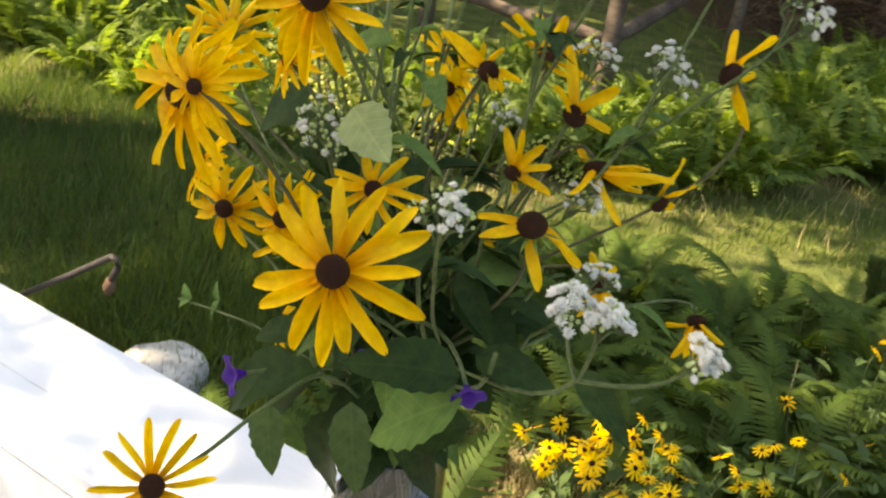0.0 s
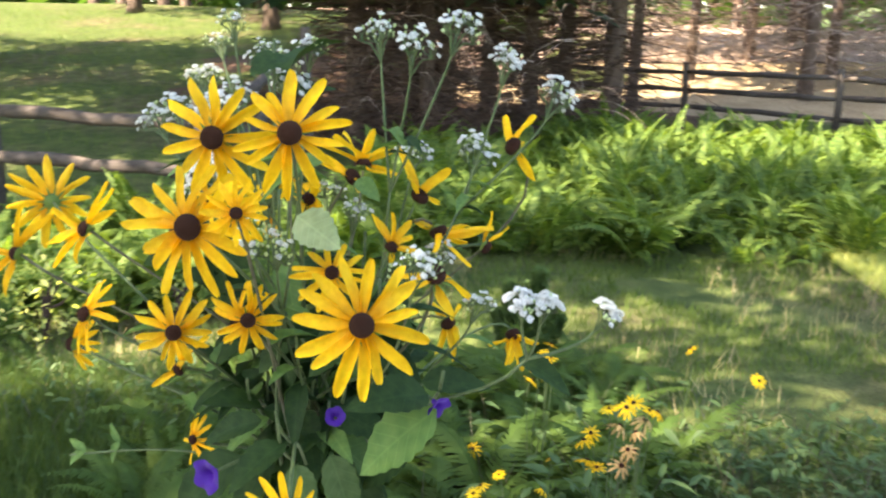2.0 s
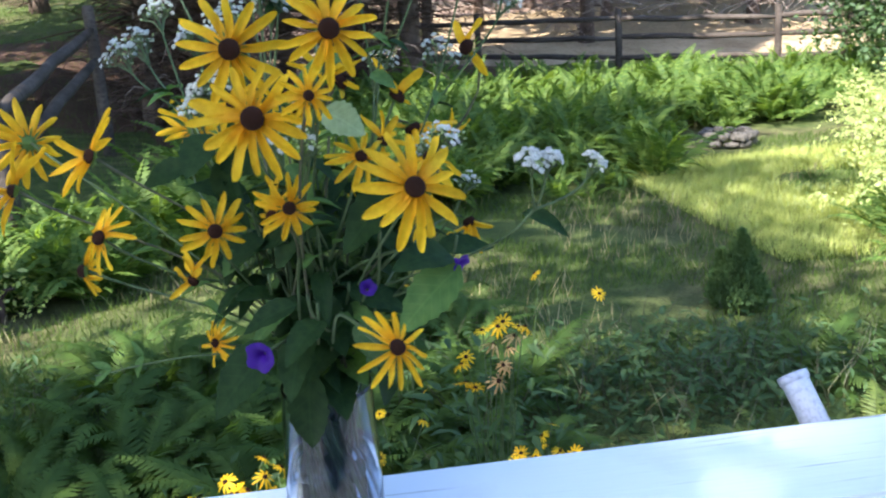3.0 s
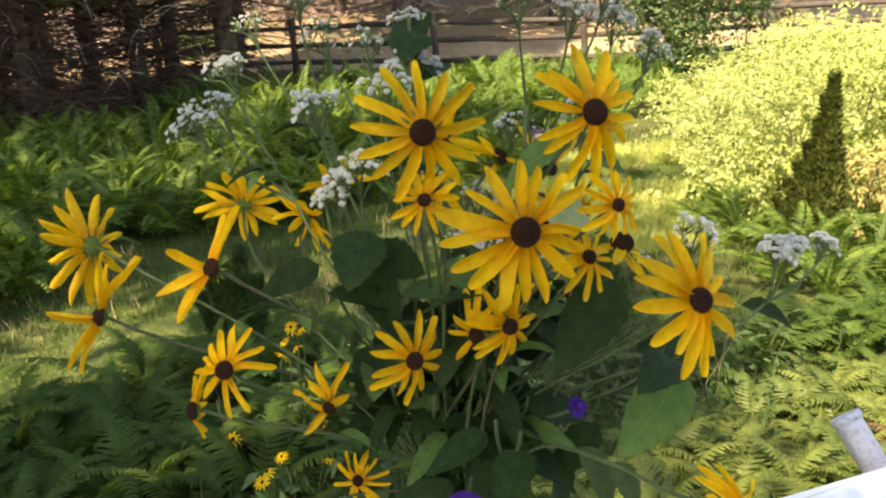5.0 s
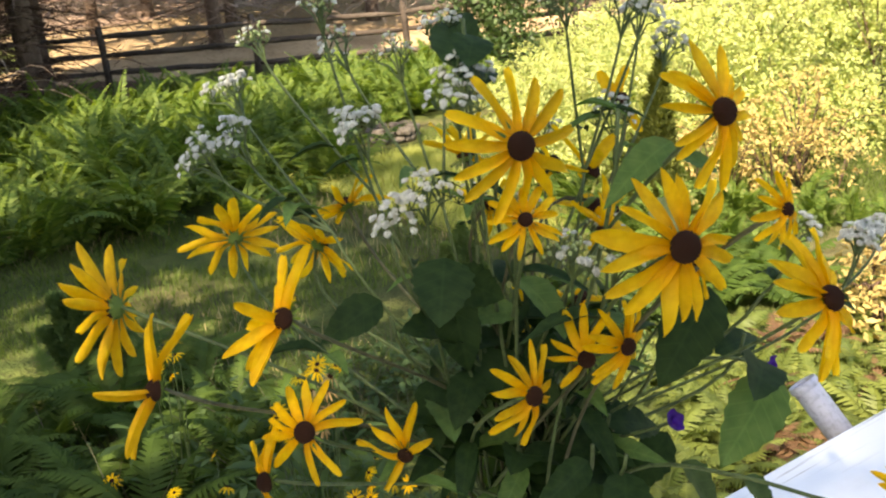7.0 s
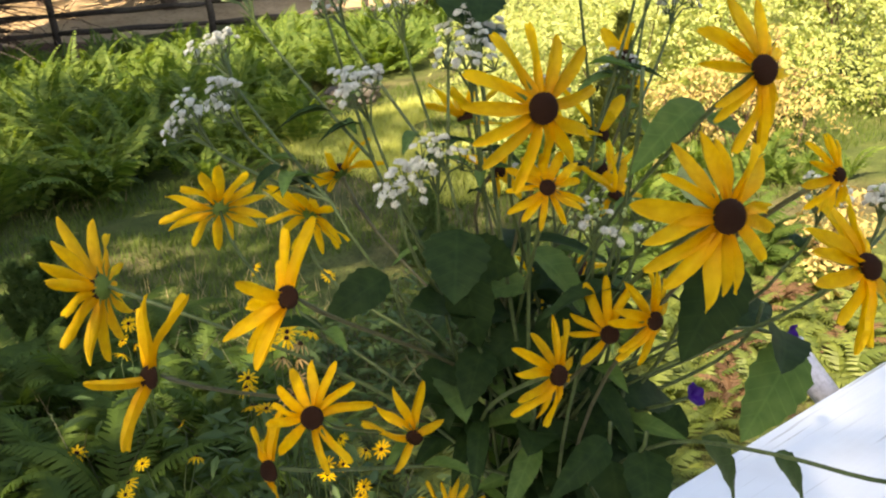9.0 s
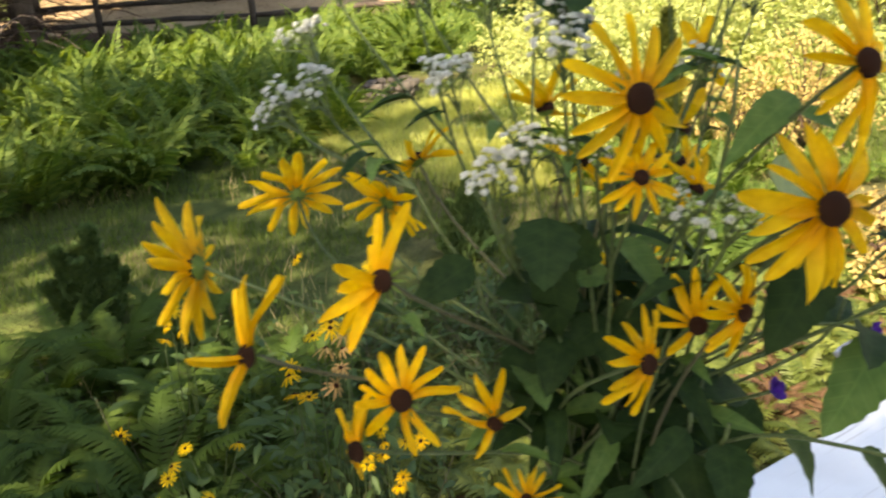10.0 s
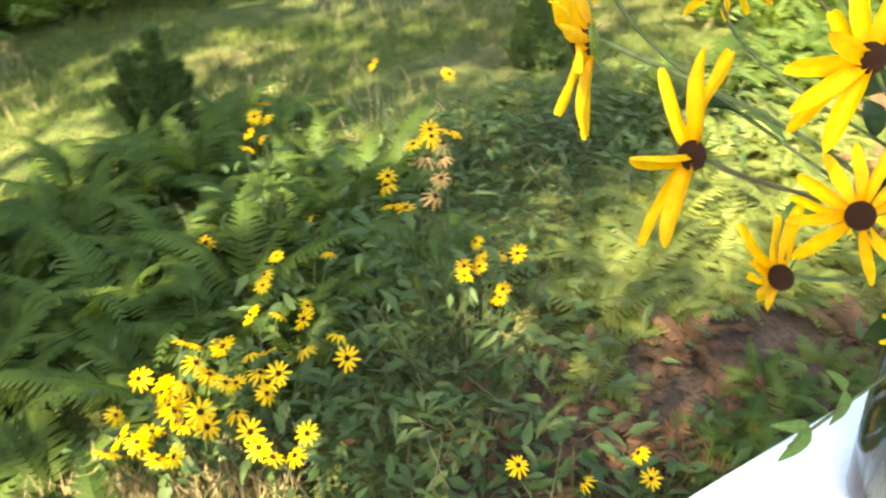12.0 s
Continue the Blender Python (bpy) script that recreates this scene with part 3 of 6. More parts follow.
spruce(9.2, 27.0, 0.16, 14.0, 4.5, 8, 36, fill=1800)
spruce(12.8, 24.5, 0.18, 15.0, 3.0, 10, 36)
spruce(7.9, 31.0, 0.18, 15.0, 2.8, 11, 24)
spruce(3.6, 33.0, 0.18, 15.0, 2.6, 12, 24)
spruce(-6.6, 24.0, 0.2, 15.0, 3.2, 13, 30)
spruce(15.5, 30.0, 0.2, 15.0, 3.8, 14, 24)
spruce(-12.0, 28.0, 0.2, 16.0, 3.5, 15, 20)
spruce(11.0, 37.0, 0.2, 16.0, 3.0, 16, 24)
spruce(18.5, 21.0, 0.2, 15.0, 3.4, 17, 24)


def brush():
    """A tangle of dead lower spruce twigs, too many to count."""
    rr = random.Random(77)
    pieces = []
    for i in range(4600):
        y = rr.uniform(11.4, 18.5)
        x = rr.uniform(-2.7, 1.9 if y > 13.2 else -0.2 + 0.4 * (y - 11.4))
        z = rr.uniform(0.1, 2.5)
        w = rr.uniform(0, 6.283)
        L = rr.uniform(0.25, 0.9)
        p = Vector((x, y, z + lift(x, y)))
        d = Vector((math.cos(w), math.sin(w), rr.uniform(-0.5, 0.25))) * L
        pieces.append(tube([p, p + d * 0.55 + Vector((0, 0, 0.03)), p + d + Vector((0, 0, -0.05))], [0.008, 0.006, 0.002], 3, False))
    solid("dead_brush", mesh_of("dead_brush", *joined(pieces), TWIG, False), "tangled dead brown twigs under the spruces", "brush", kind="stuff")


brush()


def pale_sunlit_twigs():
    """Long sagging dead twigs at the sunny rim of the brush, paled for sunlight."""
    rr = random.Random(79)
    pieces = []
    for i in range(60):
        x, y = rr.uniform(-2.4, 1.2), rr.uniform(11.0, 12.0)
        p = Vector((x, y, rr.uniform(0.5, 2.4) + lift(x, y)))
        w = rr.uniform(3.6, 6.0)
        d = Vector((math.cos(w), math.sin(w) * 0.5, rr.uniform(-0.35, 0.1))) * rr.uniform(0.3, 0.8)
        pieces.append(tube([p, p + d * 0.35 + Vector((0, 0, 0.05)), p + d * 0.7, p + d + Vector((0, 0, -0.16))], [0.006, 0.005, 0.004, 0.0015], 3, False))
    solid("pale_sunlit_twigs", mesh_of("pale_sunlit_twigs", *joined(pieces), PALE_TWIG, False), "sagging dead twigs coloured pale for sunlight before the brush", "brush", kind="stuff")


pale_sunlit_twigs()


def far_brush():
    """Dead twigs that hang between the trunks behind the far fence."""
    rr = random.Random(78)
    pieces = []
    for i in range(3400):
        x, y = rr.uniform(0.5, 15.0), rr.uniform(20.5, 31.0)
        p = Vector((x, y, lift(x, y) + rr.uniform(0.7, 4.4)))
        w = rr.uniform(0, 6.283)
        d = Vector((math.cos(w), math.sin(w), rr.uniform(-0.6, 0.2))) * rr.uniform(0.5, 1.5)
        pieces.append(tube([p, p + d * 0.5 + Vector((0, 0, 0.08)), p + d + Vector((0, 0, -0.12))], [0.013, 0.010, 0.004], 3, False))
    # the pale twig colour stands for sun between the trunks
    solid("hanging_dead_twigs", mesh_of("hanging_dead_twigs", *joined(pieces), PALE_TWIG, False), "tangled dead twigs between the far spruce trunks", "brush", kind="stuff")


far_brush()


# ---- far woods: many small crowns, uncountable ----
def far_woods():
    n = 36000
    w = nrng.uniform(-1.35, 1.35, n)
    d = nrng.uniform(44, 70, n)
    clump = np.sin(w * 23) * 2 + np.sin(w * 57 + 1) * 1.2
    z = 1.5 + nrng.uniform(0, 1, n) ** 2.2 * (15 + clump)
    pts = np.stack([d * np.sin(w), d * np.cos(w), z], 1)
    solid("far_woods", big_mesh("far_woods", *card_cloud(pts, 1.5), CANOPY, False), "dense dark green woods beyond the garden", "woods", kind="stuff")
    pieces = []
    for i in range(70):
        a, q = rng.uniform(-1.3, 1.3), rng.uniform(38, 60)
        x, y = q * math.sin(a), q * math.cos(a)
        pieces.append(tube([(x, y, -0.1), (x + 0.1, y, 6), (x, y + 0.2, 13)], [0.28, 0.22, 0.08], 7, False))
    solid("far_trunks", mesh_of("far_trunks", *joined(pieces), BARK), "bare brown trunks of the far woods", "woods", kind="stuff")


far_woods()


def broad_tree(x, y, tall, spread, seed, clumps=13, low=3.4, leaves=190, leaf=0.30, puff=1.0, girth=1.0):
    """A broad-leaved tree added to cast shade: trunk, limbs and an unseen crown of many small leaves in separate
    clumps.
    """
    rr = random.Random(seed)
    gen = np.random.default_rng(seed)
    g = lift(x, y)
    t = thing("added_shade_tree", (x, y, g), "tall broad-leaved tree added to cast shade, its open crown out of view", "tree", "shade trees round the garden")
    part("trunk", mesh_of("trunk", *tube([(x, y, -0.1), (x + 0.05, y, 0.5), (x - 0.1, y, low), (x, y + 0.1, tall * 0.75)], [0.30 * girth, 0.23 * girth, 0.18 * girth, 0.05 * girth], 12), BARK), t)
    pts = []
    for i in range(clumps):
        w, q = rr.uniform(0, 6.283), rr.uniform(0.1, 1)
        z = low + (tall - low) * (i + rr.random()) / clumps
        rad = spread * math.sqrt(q) * (0.55 + 0.45 * math.sin(math.pi * min(1, (z - low) / (tall - low) + 0.15)))
        c = Vector((x + rad * math.cos(w), y + rad * math.sin(w), z))
        s = Vector((x, y, max(low * 0.8, z - rad * 0.7)))
        part("limb", mesh_of("limb", *tube(curve_points(s, s.lerp(c, 0.4) + Vector((0, 0, 0.2)), s.lerp(c, 0.8), c, 4), [0.07, 0.055, 0.04, 0.025, 0.01], 5, False), BARK), t)
        k = int(leaves * rr.uniform(0.6, 1.3))
        pts.append(np.array(tuple(c)) + gen.normal(0, 1, (k, 3)) * np.array([0.60, 0.60, 0.36]) * (puff * rr.uniform(0.7, 1.2)))
    part("crown", big_mesh("crown", *card_cloud(np.concatenate(pts), leaf, gen=gen), CANOPY, False), t)


# Added trees, set so their shade falls on bouquet, rail, beds and lawn.
broad_tree(-4.33, -2.80, 7.9, 0.52, 31, 8, 6.3, 290, 0.078, 0.40, 0.3)
broad_tree(-6.9, -1.9, 8.7, 1.2, 41, 8, 4.8, 130, 0.28, 0.75)
broad_tree(-7.15, -3.55, 11.0, 0.45, 62, 6, 9.4, 75, 0.2, 0.5, 0.4)
broad_tree(-3.0, -1.25, 4.8, 0.34, 63, 5, 3.8, 80, 0.12, 0.36, 0.25)
broad_tree(-4.6, -1.4, 8.9, 0.6, 64, 6, 7.4, 110, 0.16, 0.42, 0.25)
broad_tree(-3.78, -2.64, 7.6, 0.30, 68, 4, 6.5, 170, 0.085, 0.34, 0.25)
broad_tree(-5.75, -0.5, 8.7, 0.35, 69, 4, 7.4, 120, 0.16, 0.5, 0.25)
broad_tree(-13.0, 12.8, 13.0, 2.4, 65, 14, 6.5)
broad_tree(-11.0, 17.8, 13.0, 2.4, 66, 14, 6.5)
broad_tree(-11.5, 8.2, 13.0, 2.6, 54, 20, 6.0)
broad_tree(-4.9, 2.3, 11.8, 2.0, 33, 17, 8.2, 190)
broad_tree(-5.1, -0.5, 10.5, 1.1, 45, 6, 7.6, 240, 0.24)
broad_tree(-9.6, 2.4, 12.0, 2.3, 32, 9, 4.0)
broad_tree(-12.5, 4.6, 12.5, 2.6, 36, 22, 4.0)
broad_tree(-8.0, -1.7, 8.6, 0.9, 51, 8, 6.2, 150, 0.28, 0.8)
broad_tree(-9.3, 5.2, 13.0, 2.5, 52, 26, 7.2, 260, 0.33)
broad_tree(-8.8, 9.6, 14.5, 3.2, 53, 30, 7.8, 280, 0.36)
broad_tree(-12.0, 15.5, 12.0, 3.0, 35, 16)
broad_tree(-14.5, 9.0, 12.0, 3.0, 37, 22)
broad_tree(-15.5, 11.5, 13.0, 3.0, 55, 22, 5.0)
broad_tree(-17.0, 14.0, 12.0, 3.0, 38, 16)


# ---- ferns ----
def frond_mesh(pairs, lobes, arch, droop, seed, spread=0.16, fill=0.46, bare=0.14):
    """A fern frond along x from 0 to 1: a rachis and paired lobed leaflets that shorten to the tip."""
    V, Fc = [], []
    rr = random.Random(seed)

    def spine(s):
        return Vector((s * (1 - 0.12 * s * droop), 0.03 * math.sin(s * 3 + seed), arch * math.sin(min(1.0, s * 0.62) * math.pi) - droop * s ** 3 * 0.45))

    v, f = tube([spine(i / 8) for i in range(9)], [0.007, 0.007, 0.006, 0.006, 0.005, 0.004, 0.004, 0.003, 0.001], 3, False)
    V += v
    Fc += f
    step = (0.99 - bare) / (pairs - 1)
    for i in range(pairs):
        s = bare + step * i
        c, d = spine(s), (spine(min(1, s + 0.02)) - spine(s - 0.02)).normalized()
        far = i / pairs
        L = spread * (1.3 * min(1.0, 0.6 + 3 * far) * (1 - far) ** 0.85 + 0.05) * rr.uniform(0.88, 1.1)
        wide = fill * step * (0.45 + 0.55 * min(1.0, L / (0.5 * spread)))
        for sgn in (-1, 1):
            lean = 0.42 + rr.uniform(-0.10, 0.10)
            out = (Vector((0, sgn, 0)) + d * lean + Vector((0, 0, -0.20 + rr.uniform(-0.16, 0.16)))).normalized()
            side = (d - out * d.dot(out)).normalized()
            o = len(V)
            if not lobes:
                tipp, mid = c + out * L + side * (0.10 * L) + Vector((0, 0, -0.2 * L)), c + out * (L * 0.38)
                V += [c, mid - side * wide, tipp, mid + side * wide]
                Fc.append((o, o + 1, o + 2, o + 3))
                continue
            k = 2 * lobes
            for q in range(k + 1):
                u = q / k
                p = c + out * (L * u) + Vector((0, 0, -0.20 * L * u * u)) + side * (0.10 * L * u * u)
                h = wide * (1 - u ** 2.2) * (1.0 if q % 2 else 0.66) + 0.0012
                V += [p - side * h, p + side * h]
            for q in range(k):
                Fc.append((o + 2 * q, o + 2 * q + 1, o + 2 * q + 3, o + 2 * q + 2))
    return V, Fc


def frond_set(material, pairs, lobes, spread, fill):
    return [mesh_of("frond", *frond_mesh(pairs, lobes, a, d, s, spread, fill), material, False) for a, d, s in ((0.16, 0.5, 1), (0.24, 0.9, 2), (0.10, 0.3, 3), (0.20, 1.2, 4), (0.28, 0.7, 5), (0.06, 0.6, 6))]


FRONDS = {FERN.name: frond_set(FERN, 23, 2, 0.17, 0.47), FERN_PALE.name: frond_set(FERN_PALE, 14, 2, 0.19, 0.46), FERN_DRY.name: frond_set(FERN_DRY, 12, 3, 0.19, 0.45)}


def fern(x, y, size, material, n, label, seed):
    rr = random.Random(seed)
    g = lift(x, y)
    t = thing("fern", (x, y, g), label, "fern", "ferns below the rail")
    for i in range(n):
        w = 2 * math.pi * i / n + rr.uniform(-0.35, 0.35)
        tilt = rr.uniform(-38, 0) if material is FERN_PALE else rr.uniform(-48, -6)
        me = rr.choice(FRONDS[material.name])
        s = size * rr.uniform(0.75, 1.15)
        part("frond", me, t, Matrix.Translation((x, y, g)) @ Matrix.Rotation(w, 4, "Z") @ Matrix.Rotation(radians(tilt), 4, "Y") @ Matrix.Rotation(rr.uniform(-0.3, 0.3), 4, "X") @ Matrix.Diagonal((s, s, s, 1)))


def near_ferns():
    rr = random.Random(11)
    count = 0
    for i in range(1500):
        x, y = rr.uniform(-1.45, 3.2), rr.uniform(1.0, 4.1)
        if -0.75 < x < 0.45 and y < 2.2:
            continue  # flower clump and low leafy plants
        if 0.5 < x < 1.7 and y > 2.45 + 0.1 * math.sin(x * 9):
            continue  # leafy weeds at the bed's edge
        if math.hypot(x - 0.02, y - 4.16) < 0.3:
            continue  # room for the dwarf conifer
        if y > (3.92 if -1.25 < x < 0.42 else 3.3) + (0.12 if x < 0.42 else 0.3) * math.sin(x * 2) or (x > 1.3 and y > 2.9):
            continue
        if any((x - a) ** 2 + (y - b) ** 2 < (0.125 if x > 0.3 and y < 2.4 else 0.24) ** 2 for a, b in FERN_SPOTS):
            continue
        FERN_SPOTS.append((x, y))
        # the sun on this side is carried by paler fronds
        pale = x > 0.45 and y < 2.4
        # next to the rail the darker green stands for shade
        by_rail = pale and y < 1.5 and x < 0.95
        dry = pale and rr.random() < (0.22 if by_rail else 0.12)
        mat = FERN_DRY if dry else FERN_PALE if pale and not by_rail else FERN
        lab = "small dry reddish-brown fern below the rail" if dry else "fern coloured pale yellowish-green for the sun" if pale and not by_rail else "arching fern coloured dark green for shade"
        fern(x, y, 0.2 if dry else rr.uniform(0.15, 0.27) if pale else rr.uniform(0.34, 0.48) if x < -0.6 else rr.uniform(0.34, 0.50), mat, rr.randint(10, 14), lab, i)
        count += 1
        if count > 246:
            break


FERN_SPOTS = []
near_ferns()


def fern_bed(name, spots, size, label):
    """Uncountable ferns as one mass: fronds from simple leaflets."""
    quads_v, quads_f = [], []
    base = [frond_mesh(20, 0, a, d, s, 0.17, 0.58) for a, d, s in ((0.26, 0.5, 1), (0.34, 0.9, 2), (0.20, 0.2, 3))]
    off = 0
    for k, (v, f) in enumerate(base):
        v, f = np.array([tuple(p) for p in v]), np.array(f[24:])
        sel = spots[k::3]
        n = len(sel) * 7
        at = np.repeat(sel, 7, 0)
        vary = 0.86 + 0.34 * np.sin(at[:, 0] * 2.3 + 1.7 * np.sin(at[:, 1] * 1.9)) * np.cos(at[:, 1] * 2.1 - at[:, 0] * 0.7)
        yaw = np.tile(np.arange(7) * 0.898, len(sel)) + nrng.uniform(-0.4, 0.4, n)
        M = turned(n, at, yaw, -nrng.uniform(0.15, 1.2, n), nrng.uniform(-0.45, 0.45, n), size * vary * nrng.uniform(0.55, 1.25, n))
        P, Q = scattered(v, f, M)
        quads_v.append(P)
        quads_f.append(Q + off)
        off += len(P)
    solid(name, big_mesh(name, np.concatenate(quads_v), np.concatenate(quads_f), FERN_FAR), label, "ferns", kind="stuff")


def spots_in(n, x0, x1, y0, y1, keep):
    out = []
    while len(out) < n:
        x, y = rng.uniform(x0, x1), rng.uniform(y0, y1)
        if keep(x, y):
            out.append((x, y, lift(x, y)))
    return np.array(out)


fern_bed("fern_bed", spots_in(760, -1.4, 8.8, 6.4, 15.0, lambda x, y: y > 6.9 - 0.65 * math.exp(-((x - 0.6) / 1.1) ** 2) + 0.35 * math.sin(x * 1.7) + 0.25 * math.sin(x * 5.3 + 1) + (0.0 if x < 2.6 else (x - 2.6) * 0.9) and y < 14.2 - 0.1 * x and not (x < 0.6 and y > 12.3) and math.hypot(x - 4.05, y - 8.3) > 0.9 and not (y < 8.3 and abs(x + 0.3 - 0.51 * (y + 0.2)) < 0.55)), 0.68, "dense bed of bright green ferns")
fern_bed("lawn_edge_ferns", spots_in(60, 2.5, 4.4, 2.9, 5.4, lambda x, y: x > 2.5 + (y - 2.9) * 0.45), 0.42, "sunlit ferns at the edge of the lawn")
fern_bed("sunlit_border_ferns", spots_in(46, -2.9, -1.3, 4.4, 5.4, lambda x, y: y > 4.5 + 0.25 * math.sin(x * 3)), 0.5, "sunlit ferns at the lawn's edge before the fence")
fern_bed("fern_border", spots_in(230, -6.5, -0.9, 3.5, 6.4, lambda x, y: y > (5.2 if x > -2.6 else 4.0 if x > -3.2 else 3.5) + 0.25 * math.sin(x * 3)), 0.55, "ferns along the split-rail fence")


# ---- grass ----
def grass(name, n, x0, x1, y0, y1, tall, material, label, keep=None):
    x, y = nrng.uniform(x0, x1, n), nrng.uniform(y0, y1, n)
    if keep is not None:
        ok = keep(x, y)
        x, y = x[ok], y[ok]
    n = len(x)
    z = 0.05 * np.sin(x * 0.55 + 0.7) * np.cos(y * 0.43) * np.minimum(1, np.hypot(x, y) / 3)
    z = z + 0.105 * np.clip(y - 8.0, 0, 24) * np.clip((-2.2 - x) / 2.5, 0, 1)
    V = np.array([[-0.5, 0, 0], [0.5, 0, 0], [-0.38, 0.10, 0.5], [0.38, 0.10, 0.5], [0.0, 0.38, 0.98]])
    Fc = np.array([[0, 1, 3], [0, 3, 2], [2, 3, 4]])
    h = tall * nrng.uniform(0.4, 1.25, n)
    size = np.stack([h * 0 + 0.0055, h, h], 1)
    M = turned(n, np.stack([x, y, z], 1), nrng.uniform(0, 6.283, n), nrng.uniform(-0.4, 0.4, n), nrng.uniform(-0.5, 0.5, n), size)
    P, Q = scattered(V, Fc, M)
    solid(name, big_mesh(name, P, Q, material, False), label, "grass", kind="stuff")


grass("lawn_grass", 96000, -6.0, 7.0, 2.6, 8.5, 0.075, GRASS, "short green lawn grass in dappled light", lambda x, y: (y > 3.0) & (y < 8.0 + 0.2 * x) & (np.sin(x * 3.1 + 1.3 * np.sin(y * 2.3)) + np.cos(y * 3.7 + x) > -0.9))
grass("dry_grass", 4000, -3.5, 4.2, 3.4, 6.9, 0.12, STRAW, "dry straw-coloured grass tufts", lambda x, y: np.sin(x * 2.1 + 0.5) * np.cos(y * 1.7) > 0.05)
grass("sunny_grass", 34000, 2.5, 5.2, 4.4, 7.6, 0.11, PALE_GRASS, "grass coloured pale for full sun before the shrub", lambda x, y: (np.sin(x * 2.7 + y) + np.cos(y * 3.1 - x) > -1.1) & (y > 4.3 + 0.5 * np.sin(x * 2)))
grass("near_grass", 20000, -2.6, 0.6, 0.9, 3.4, 0.14, GRASS, "long grass under the rail", lambda x, y: (x < -1.25) | (y < 1.3))
grass("dry_near_grass", 3600, -1.2, -0.35, 1.55, 2.1, 0.16, STRAW, "pale sunlit dry grass tuft", lambda x, y: np.hypot((x + 0.72) / 0.4, (y - 1.82) / 0.22) < 1)
grass("side_grass", 21000, -5.0, -1.45, 1.7, 3.8, 0.15, SHADE_GRASS, "long grass coloured dark for shade beside the deck")
grass("far_lawn_grass", 34000, -22.0, -2.0, 8.0, 30.0, 0.16, GRASS, "lawn behind the fence")


# ---- shrubs ----
def shrub_mass(name, spots, n, leaf, material, label, loose=0.18):
    """A shrub: leaves crowd round a set of overlapping clumps; stems stand inside."""
    cs = np.array([s[:3] for s in spots])
    rs = np.array([s[3] for s in spots])
    pick = nrng.choice(len(cs), n, p=rs ** 2 / (rs ** 2).sum())
    d = nrng.normal(0, 1, (n, 3))
    d /= np.linalg.norm(d, axis=1)[:, None]
    pts = cs[pick] + d * (rs[pick] * nrng.uniform(0.45, 1.0, n) ** 0.6 * (1 + loose * nrng.normal(0, 1, n)))[:, None]
    pts = pts[pts[:, 2] > 0.02]
    t = thing(name, (float(cs[0][0]), float(cs[0][1]), 0), label, "shrub")
    part("foliage", big_mesh("foliage", *card_cloud(pts, leaf), material, False), t)
    for c, r in list(zip(cs, rs))[:24]:
        base = Vector((c[0] * 0.97 + cs[:, 0].mean() * 0.03, c[1], 0))
        for k in range(4):
            e = Vector(c) + Vector((rng.uniform(-1, 1), rng.uniform(-1, 1), rng.uniform(0, 1))) * float(r) * 0.5
            part("branch", mesh_of("branch", *tube(curve_points(base, base + Vector((0, 0, 0.3)), base.lerp(e, 0.6), e, 4), [0.016, 0.014, 0.011, 0.008, 0.003], 5, False), TWIG), t)
    return t


def hedge_spots():
    out = []
    rr = random.Random(3)
    while len(out) < 60:
        x, y = rr.uniform(3.9, 8.6), rr.uniform(4.3, 9.2)
        top = 1.46 + 0.345 * x - 0.345 * y
        if abs(x + 0.3 - 0.51 * (y + 0.2)) < 0.95 or top < 0.35 or x < 3.75 + 0.9 * (4.6 - y):
            continue
        r = min(rr.uniform(0.30, 0.55), top * 0.5)
        out.append((x, y, rr.uniform(0.15, max(0.2, top - r)), r))
    for i in range(26):
        x = rr.uniform(3.6, 7.4)
        y = 4.75 - 0.36 * (x - 3.7) + rr.uniform(-0.3, 0.9)
        out.append((x, y, rr.uniform(0.12, 0.32), rr.uniform(0.2, 0.34)))
    return out


